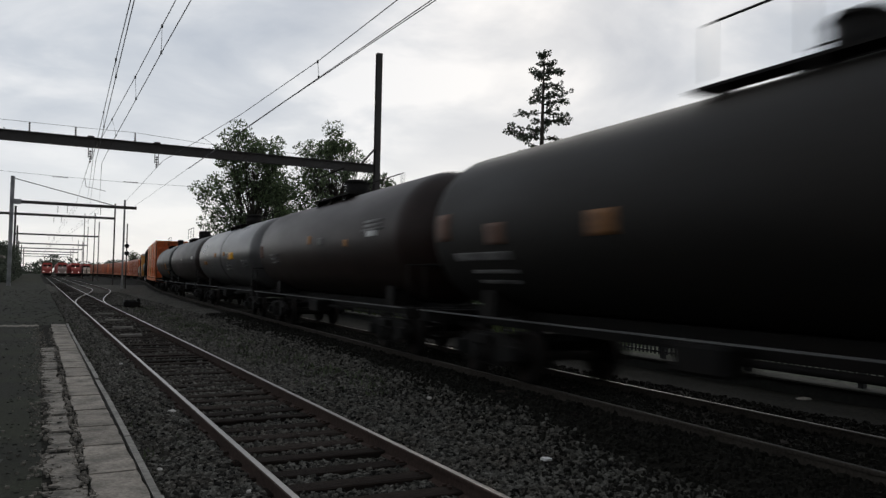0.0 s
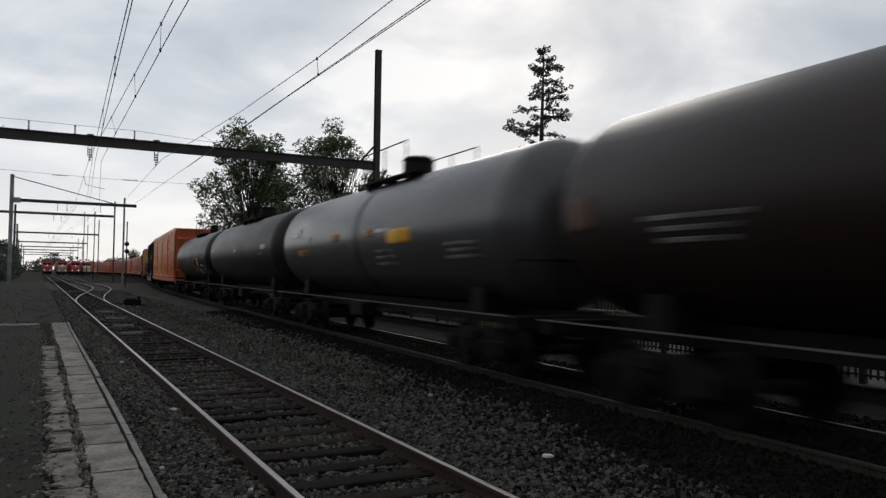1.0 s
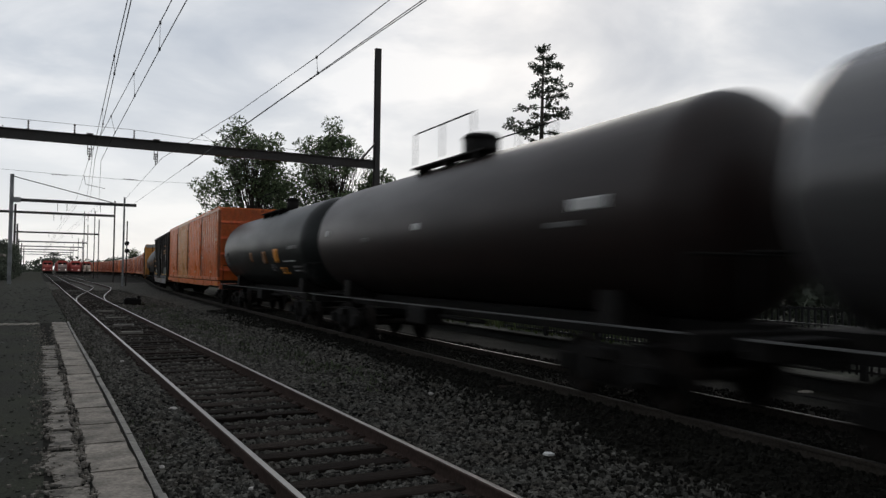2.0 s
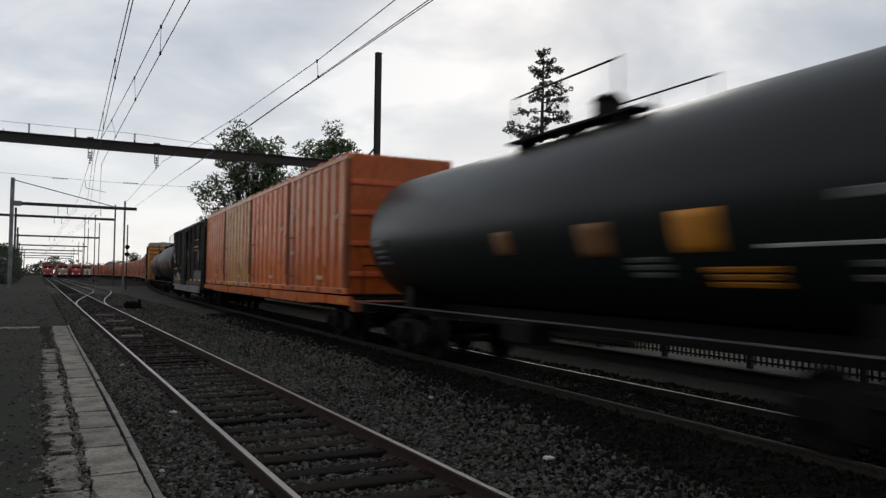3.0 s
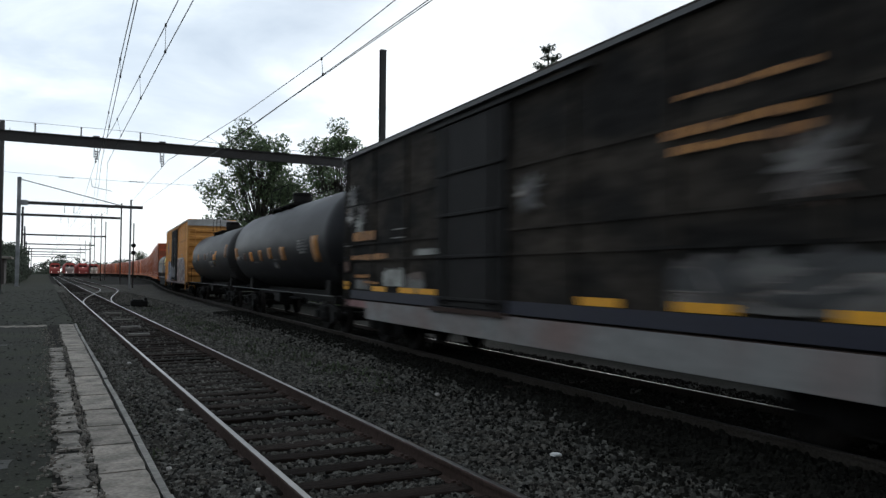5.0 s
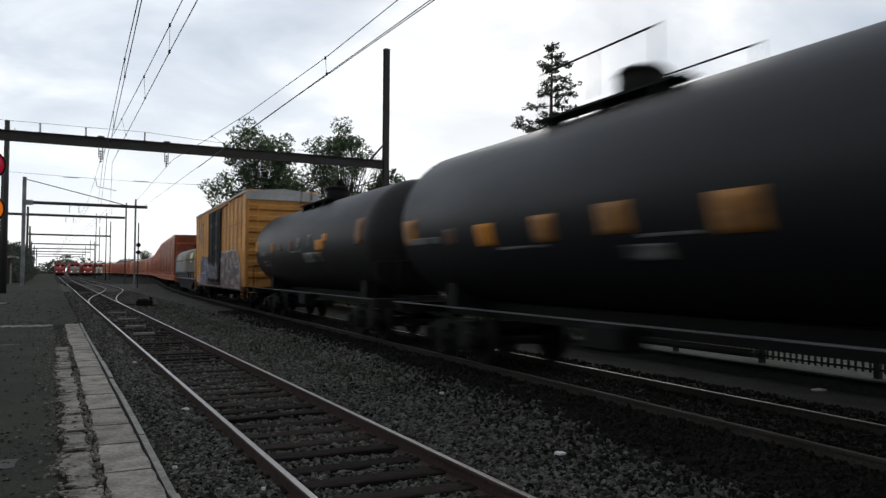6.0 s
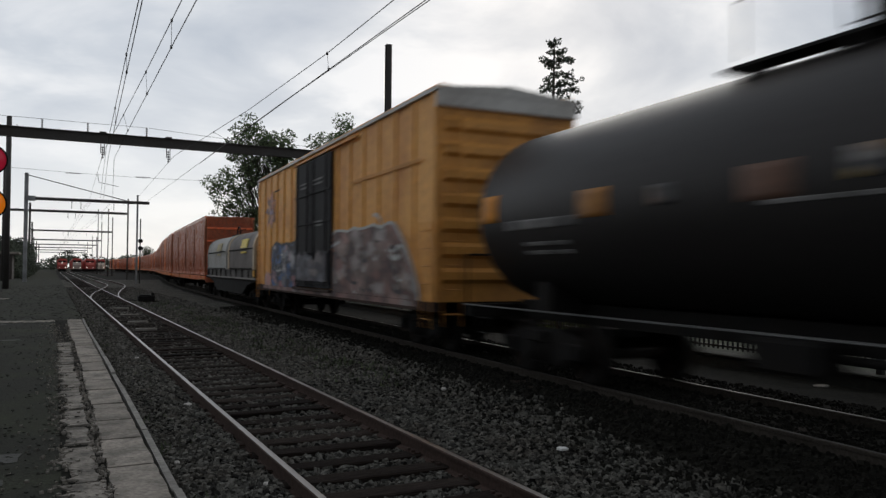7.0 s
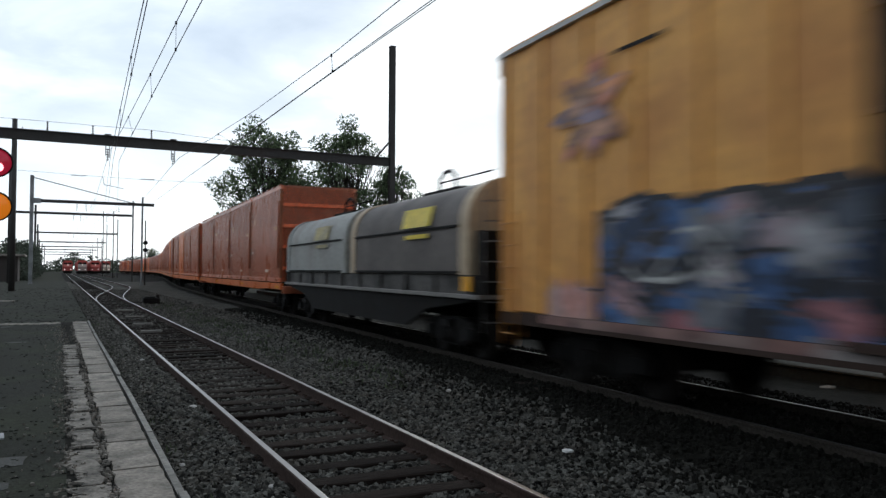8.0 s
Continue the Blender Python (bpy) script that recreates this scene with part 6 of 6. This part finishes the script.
def container_parts(paint, flutes):
    """One container's parts; its base rests at height 0."""
    h = CZ1 - CZ0
    hl = CL / 2
    body = Geo()
    n = flutes
    deep = 0.085 if flutes < 10 else 0.13
    for s in (-1, 1):
        poly = []
        p = 2 * hl / n
        for i in range(n):
            a = -hl + i * p
            poly += [(s * (CW - deep), a), (s * (CW - deep), a + p * 0.30), (s * (CW - 0.005), a + p * 0.48), (s * (CW - 0.005), a + p * 0.82)]
        poly.append((s * (CW - deep), hl))
        vs = [(x, y, 0.16) for x, y in poly] + [(x, y, h - 0.12) for x, y in poly]
        m = len(poly)
        body.add(vs, [(i, i + 1, m + i + 1, m + i) for i in range(m - 1)])
    body.box(-CW + 0.14, CW - 0.14, -hl + 0.03, hl - 0.03, 0.02, h - 0.05)
    frames = []
    for s in (-1, 1):
        fr, top_fr = Geo(), Geo()
        frames += [("bottom_rail", fr), ("top_rail", top_fr)]
        a, b = min(s * CW, s * (CW - 0.11)), max(s * CW, s * (CW - 0.11))
        fr.box(a, b, -hl, hl, 0, 0.16, 0.012)
        top_fr.box(a, b, -hl, hl, h - 0.12, h, 0.012)
    ends = []
    for e in (-1, 1):
        g = Geo().box(-CW + 0.11, CW - 0.11, min(e * (hl - 0.03), e * (hl - 0.08)), max(e * (hl - 0.03), e * (hl - 0.08)), 0.05, h - 0.02)
        rib_g = Geo().box(-CW + 0.11, CW - 0.11, min(e * (hl + 0.03), e * (hl - 0.05)), max(e * (hl + 0.03), e * (hl - 0.05)), 0, 0.13, 0.015)
        ends.append((g, rib_g))
    lid = Geo()
    for i in range(6):
        y = -hl + 0.3 + i * (2 * hl - 0.6) / 5
        lid.bar((-CW + 0.02, y - 0.25, h + 0.03), (-CW + 0.02, y + 0.25, h + 0.03), 0.035, 6)
    lid.box(-CW + 0.03, CW - 0.03, -hl + 0.03, hl - 0.03, h - 0.05, h + 0.03)
    return body, frames, ends, lid


def container(paint, flutes, label, outer_paint):
    c = thing("container", label, "container", "orange containers")
    body, frames, ends, lid = container_parts(paint, flutes)
    me = body.mesh("body", paint, outer_paint)
    # Outer faces take the paler copy: faded paint with the ribs' highlights painted in.
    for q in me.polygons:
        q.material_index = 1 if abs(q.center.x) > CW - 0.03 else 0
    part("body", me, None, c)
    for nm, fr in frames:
        part(nm, fr, outer_paint, c)
    rust_shade = mat("dark_rust_and_shade", (0.20, 0.065, 0.028), 0.8, var=0.3, big=1.4, fine=12, second=(0.42, 0.11, 0.03), amount=0.6, bump=0.1)
    faint = mat("faded_label", (0.62, 0.36, 0.20), 0.7, var=0.3, big=3, fine=20, second=(0.55, 0.18, 0.06), amount=0.8, bump=0.05)
    redder = mat("red_orange_end_paint", (0.68, 0.110, 0.028), 0.6, var=0.25, big=1.6, fine=9, second=(0.66, 0.24, 0.12), amount=0.6, bump=0.08)
    hl, h = CL / 2, CZ1 - CZ0
    for s in (-1, 1):
        for e in (-1, 1):
            part("corner_post", Geo().box(min(s * CW, s * (CW - 0.11)), max(s * CW, s * (CW - 0.11)), min(e * hl, e * (hl - 0.13)), max(e * hl, e * (hl - 0.13)), 0.16, h - 0.12, 0.012), rust_shade, c)
    for (y, w, z, t, m) in ((-hl + 0.75, 0.42, 1.95, 0.12, faint), (hl - 0.9, 0.28, 2.35, 0.18, faint)):
        part("label_plate", Geo().box(-CW - 0.012, -CW + 0.002, y - w / 2, y + w / 2, z, z + t), m, c)
    # Fork pockets are flat plates; the dark inside the holes is painted on.
    for e in (-2.35, -0.55, 0.55, 2.35):
        part("fork_pocket", Geo().box(-CW - 0.006, -CW + 0.02, e - 0.17, e + 0.17, 0.03, 0.115), rust_shade, c, "flat dark plate painted as a shaded fork pocket")
    for (y, w, z, t) in ((-hl + 2.3, 0.46, 0.36, 0.11), (hl - 0.42, 0.30, 1.12, 0.10)):
        part("label_plate", Geo().box(-CW - 0.012, -CW + 0.002, y - w / 2, y + w / 2, z, z + t), mat("pale_label", (0.66, 0.52, 0.42), 0.7, var=0.3, big=3, fine=20, second=(0.60, 0.24, 0.10), amount=0.5, bump=0.05), c)
    for z in (0.42, 1.62):
        part("hinge_bar", Geo().box(-CW - 0.03, -CW + 0.004, hl - 0.62, hl - 0.10, z, z + 0.045), rust_shade, c)
    for g, rib_g in ends:
        wall = part("end_wall", g, redder, c, "end wall with heavy ribs")
        repeat("end_rib", rib_g.mesh("end_rib", redder), wall, [(0, 0, 0.45 + k * 0.78) for k in range(4)])
    part("lid", lid, paint, c)
    part("latch_bar", Geo().bar((-CW - 0.02, -CL / 2 + 0.16, 0.5), (-CW - 0.02, -CL / 2 + 0.16, 3.0), 0.025).box(-CW - 0.05, -CW, -CL / 2 + 0.12, -CL / 2 + 0.5, 1.72, 1.76), paint, c)
    return c


# Pale upper colour stands in for the sky mirrored in the glossy side.
F_PALE = paled(rust_paint("sky_sheen_orange_paint", (0.66, 0.165, 0.036), (0.56, 0.125, 0.030), 0.6), (0.68, 0.36, 0.16))
BOXES = {
    "pale": container(P_OR, 8, "tall orange ribbed container, a pale sky reflection painted on its upper side", F_PALE),
    "or": container(P_OR, 8, "tall orange ribbed container on a flat car", F_OR),
    "orf": container(P_ORF, 8, "tall faded orange ribbed container with pale patches", F_ORF),
    "tan": container(P_TAN, 8, "tall ochre-orange ribbed container on a flat car", F_TAN),
    "ord": container(P_ORD, 14, "tall rusty orange container with close ribs", F_ORD),
}
used = set()


def flat_car(s0, first=None):
    L_ = 26.4
    hl = 12.25
    c = thing("flat_car", "long orange flat car carrying four tall containers", "freight car", "cars of the freight train")
    part("side_sill", Geo().prism([(-hl, 1.19), (hl, 1.19), (hl, 0.97), (hl - 2.6, 0.97), (hl - 4.0, 0.91), (-hl + 4.0, 0.91), (-hl + 2.6, 0.97), (-hl, 0.97)], "x", -1.50, -1.40), P_OR, c)
    part("side_sill", Geo().prism([(-hl, 1.19), (hl, 1.19), (hl, 0.97), (hl - 2.6, 0.97), (hl - 4.0, 0.91), (-hl + 4.0, 0.91), (-hl + 2.6, 0.97), (-hl, 0.97)], "x", 1.40, 1.50), P_OR, c)
    part("deck", Geo().box(-1.398, 1.398, -hl, hl, 1.01, 1.15), M_BLACK, c)
    part("centre_sill", Geo().box(-0.35, 0.35, -hl - 0.3, hl + 0.3, 0.72, 1.008), M_BLACK, c)
    for y in (-hl + 0.6, -4.1, 4.2, hl - 0.6):
        part("reflector", Geo().box(-1.512, -1.502, y - 0.28, y + 0.28, 1.01, 1.10), M_YELLOW, c)
    repeat("pedestal", Geo().box(-1.30, 1.30, -0.12, 0.12, 1.152, CZ0).mesh("pedestal", M_BLACK), c, [(0, y, 0) for y in np.linspace(-hl + 0.5, hl - 0.5, 9)])
    for s in (-1, 1):
        part("end_platform", Geo().box(-1.45, 1.45, min(s * (hl + 0.25), s * (hl + 0.005)), max(s * (hl + 0.25), s * (hl + 0.005)), 0.82, 1.10, 0.02), P_ORD, c)
    trucks(c, (-hl + 2.0, hl - 2.0))
    couplers(c, hl + 0.35)
    return c


def loaded_flat(flat, s0, kinds):
    s = s0 + 12.1
    wb = 20.5
    runs(flat, s, wb)
    for k, kind in enumerate(kinds):
        off = pose(0, -8.97 + k * 5.98, CZ0)
        if kind not in used:
            used.add(kind)
            ob = BOXES[kind]
        else:
            ob = copy_thing(BOXES[kind], off)
        runs(ob, s, wb, off)


flat0 = flat_car(0)
loaded_flat(flat0, 76.3, ("pale", "or", "tan", "orf"))
far_kinds = (("ord", "ord", "ord", "ord"), ("ord", "ord", "or", "ord"), ("ord", "or", "ord", "ord"))
for k in range(12):
    loaded_flat(copy_thing(flat0, pose(0, 0, 0)), 184.0 + 25.6 * k, far_kinds[k % 3])


# ---- coil car with two hoods ----
def hood(y0, y1, w, z0, z1):
    prof = [(-w, z0)] + [(-w * math.cos(a) ** 0.55 if math.cos(a) > 0 else 0, z0 + (z1 - z0) * (0.50 + 0.50 * math.sin(a))) for a in np.linspace(0, math.pi / 2, 9)]
    prof = prof[:-1] + [(0, z1)] + [(-x, z) for x, z in reversed(prof[:-1])]
    g = Geo()
    m = len(prof)
    g.add([(x, y, z) for y in (y0, y1) for x, z in prof], [(i, i + 1, m + i + 1, m + i) for i in range(m - 1)], True)
    g.add([(x, y0, z) for x, z in prof], [tuple(range(m))])
    g.add([(x, y1, z) for x, z in prof], [tuple(range(m))])
    return g, prof


def coil_car(s0, s1):
    hl = (s1 - s0) / 2 - 0.6
    c = thing("coil_car", "coil car with two rounded grey hoods on a dark frame", "freight car", "cars of the freight train")
    grey = mat("brown_grey_hood_paint", (0.125, 0.108, 0.098), 0.6, var=0.14, big=0.9, fine=8, second=(0.065, 0.057, 0.053), amount=0.6, bump=0.04, spec=0.2)
    pale = mat("pale_grey_hood_paint", (0.27, 0.27, 0.25), 0.6, var=0.18, big=0.9, fine=8, second=(0.18, 0.155, 0.13), amount=0.6, bump=0.04)
    cream = mat("cream_hood_paint", (0.46, 0.35, 0.22), 0.55, var=0.12, big=1.2, fine=8, second=(0.30, 0.22, 0.15), amount=0.5, bump=0.04)
    for (y0, y1, m, trim) in ((-hl + 0.35, -0.25, grey, cream), (0.25, hl - 0.35, pale, pale)):
        g, prof = hood(y0, y1, 1.42, 1.62, 3.42)
        h = part("hood", g, m, c, "rounded sheet-metal hood")
        for ya in (y0 - 0.01, y1 - 0.34):
            gg, _ = hood(ya, ya + 0.35, 1.45, 1.61, 3.45)
            part("hood_edge", gg, trim, h)
        for z in (1.66, 2.52):
            part("hood_seam", Geo().box(-1.462, -1.40, y0 + 0.35, y1 - 0.35, z - 0.022, z + 0.022).box(1.40, 1.462, y0 + 0.35, y1 - 0.35, z - 0.022, z + 0.022), M_BLACK, h)
        ym = (y0 + y1) / 2
        part("lifting_frame", Geo().tube([(-0.25, ym - 0.45, 3.4), (-0.25, ym - 0.42, 3.80), (-0.25, ym - 0.15, 3.95), (-0.25, ym + 0.15, 3.95), (-0.25, ym + 0.42, 3.80), (-0.25, ym + 0.45, 3.4)], 0.04).box(-0.5, 0.5, ym - 1.2, ym + 0.9, 3.40, 3.50).bar((-0.25, ym - 2.2, 3.72), (-0.25, ym + 0.4, 3.72), 0.018), M_BLACK, h)
        ly = ym - 1.0
        part("label_plate", Geo().prism([(-1.475, 2.58), (-1.455, 2.58), (-1.345, 2.98), (-1.375, 2.98)], "y", ly - 0.75, ly + 0.75).box(-1.475, -1.455, ly - 0.65, ly + 0.55, 2.34, 2.43), mat("lemon_label", (0.68, 0.52, 0.03), 0.5, var=0.2, big=3, fine=12, second=(0.35, 0.27, 0.04), amount=0.5, bump=0.03) if m is grey else mat("faded_tan_label", (0.40, 0.33, 0.16), 0.7, var=0.3, big=3, fine=12, second=(0.25, 0.24, 0.2), amount=0.6), h)
    part("floor_frame", Geo().box(-1.45, 1.45, -hl, hl, 1.18, 1.26, 0.01), mat("dusty_ledge_paint", (0.20, 0.185, 0.17), 0.8, var=0.3), c, "dusty side ledge")
    side = Geo()
    for s in (-1, 1):
        side.box(min(s * 1.30, s * 1.36), max(s * 1.30, s * 1.36), -hl + 0.3, hl - 0.3, 1.26, 1.605)
        for y in np.linspace(-hl + 0.4, hl - 0.4, 10):
            side.box(min(s * 1.36, s * 1.43), max(s * 1.36, s * 1.43), y - 0.07, y + 0.07, 1.26, 1.605)
    part("trough_side", side, mat("worn_trough_paint", (0.075, 0.068, 0.062), 0.7, var=0.35, big=1.6, fine=9, second=(0.012, 0.011, 0.010), amount=0.9, bump=0.05), c)
    part("side_girder", Geo().prism([(-hl, 1.175), (hl, 1.175), (hl - 2.4, 0.92), (hl - 3.6, 0.50), (-hl + 3.6, 0.50), (-hl + 2.4, 0.92)], "x", -1.36, -1.26).prism([(-hl, 1.175), (hl, 1.175), (hl - 2.4, 0.92), (hl - 3.6, 0.50), (-hl + 3.6, 0.50), (-hl + 2.4, 0.92)], "x", 1.26, 1.36), M_BLACK, c)
    for y in (-hl, hl - 0.12):
        part("end_bulkhead", Geo().box(-1.4, 1.4, y, y + 0.12, 1.262, 2.4), M_BLACK, c)
    part("end_ladder", ladder_end(-hl - 0.06, -1.35, -0.9, 0.6, 3.1, 7), M_GREYMARK, c, "ladder with pale worn rungs")
    part("reflector", Geo().box(-1.475, -1.455, -hl + 0.2, -hl + 0.55, 1.32, 1.58), M_YELLOW, c)
    part("centre_sill", Geo().box(-0.32, 0.32, -hl - 0.2, hl + 0.2, 0.7, 1.172), M_BLACK, c)
    trucks(c, (-hl + 1.9, hl - 1.9))
    couplers(c, hl + 0.2)
    return runs(c, (s0 + s1) / 2, 2 * hl - 3.8)


coil_car(167.75, 184.0)


# ---- parked red trains far off ----
def locomotive(x, y, band):
    t = thing("locomotive", "parked red locomotive with a lit headlight", "locomotive", "parked trains", at=pose(x, y, 0))
    red = mat("locomotive_red", (0.42, 0.045, 0.03), 0.5, var=0.15, bump=0.03)
    part("body", Geo().prism([(-1.5, 1.1), (1.5, 1.1), (1.5, 3.9), (1.15, 4.5), (-1.15, 4.5), (-1.5, 3.9)], "y", 1.2, 19), red, t)
    part("nose", Geo().prism([(0, 1.0), (1.22, 1.0), (1.22, 3.3), (0.3, 2.6), (0, 2.4)], "x", -1.3, 1.3), band, t, "pale nose")
    part("windscreen", Geo().box(-1.2, -0.1, 1.12, 1.19, 3.2, 3.85).box(0.1, 1.2, 1.12, 1.19, 3.2, 3.85), M_WIN, t)
    part("headlight", Geo().bar((0, 0.9, 3.02), (0, 1.15, 3.02), 0.16, 12), glow("headlight_lamp", (1.0, 0.9, 0.8), 2.0), t)
    for x1 in (-0.95, 0.95):
        part("ditch_light", Geo().bar((x1, -0.02, 1.5), (x1, 0.06, 1.5), 0.13, 10), glow("ditch_lamp", (1.0, 0.86, 0.78), 1.6), t)
    part("pilot", Geo().box(-1.35, 1.35, 0.05, 0.6, 0.2, 0.98, 0.03), M_BLACK, t)
    trucks(t, (3.5, 16.0))
    return t


CREAM = mat("locomotive_cream", (0.50, 0.42, 0.33), 0.5, bump=0.03)
for (x, y, b) in ((XC, 286, mat("locomotive_red_nose", (0.38, 0.06, 0.045), 0.5, bump=0.03)), (XC + 4.15, 272, mat("locomotive_grey", (0.30, 0.22, 0.19), 0.5, bump=0.03)), (XC + 8.3, 280, mat("locomotive_red_nose", (0.38, 0.06, 0.045))), (XC + 12.4, 296, CREAM)):
    locomotive(x, y, b)
    coach = thing("passenger_coach", "parked red passenger coach behind a locomotive", "coach", "parked trains", at=pose(x, y + 20.5, 0))
    part("body", Geo().prism([(-1.5, 1.0), (1.5, 1.0), (1.5, 3.6), (1.1, 4.3), (-1.1, 4.3), (-1.5, 3.6)], "y", 0, 24), mat("coach_red", (0.36, 0.05, 0.04), 0.5, bump=0.03), coach)
    trucks(coach, (3.0, 21.0))


near_cars = {ob for ob, s, wb, off in moving if off is None and s < 200}


# ================= all that moves =================
def motions():
    times = [i * 0.5 for i in range(17)]
    for ob, s, wheelbase, offset in moving:
        rows = []
        for t in times:
            m = on_way(s - SPEED * t, wheelbase)
            rows.append((t, m @ offset if offset is not None else m))
        walk(ob, rows)
    turn = math.degrees(SPEED / 0.428 / FPS)
    for ws, y in rolling:
        if ws.parent in near_cars:
            walk(ws, [(i / FPS, pose(0, y, 0.428, turn * i)) for i in range(8 * FPS + 1)])


motions()
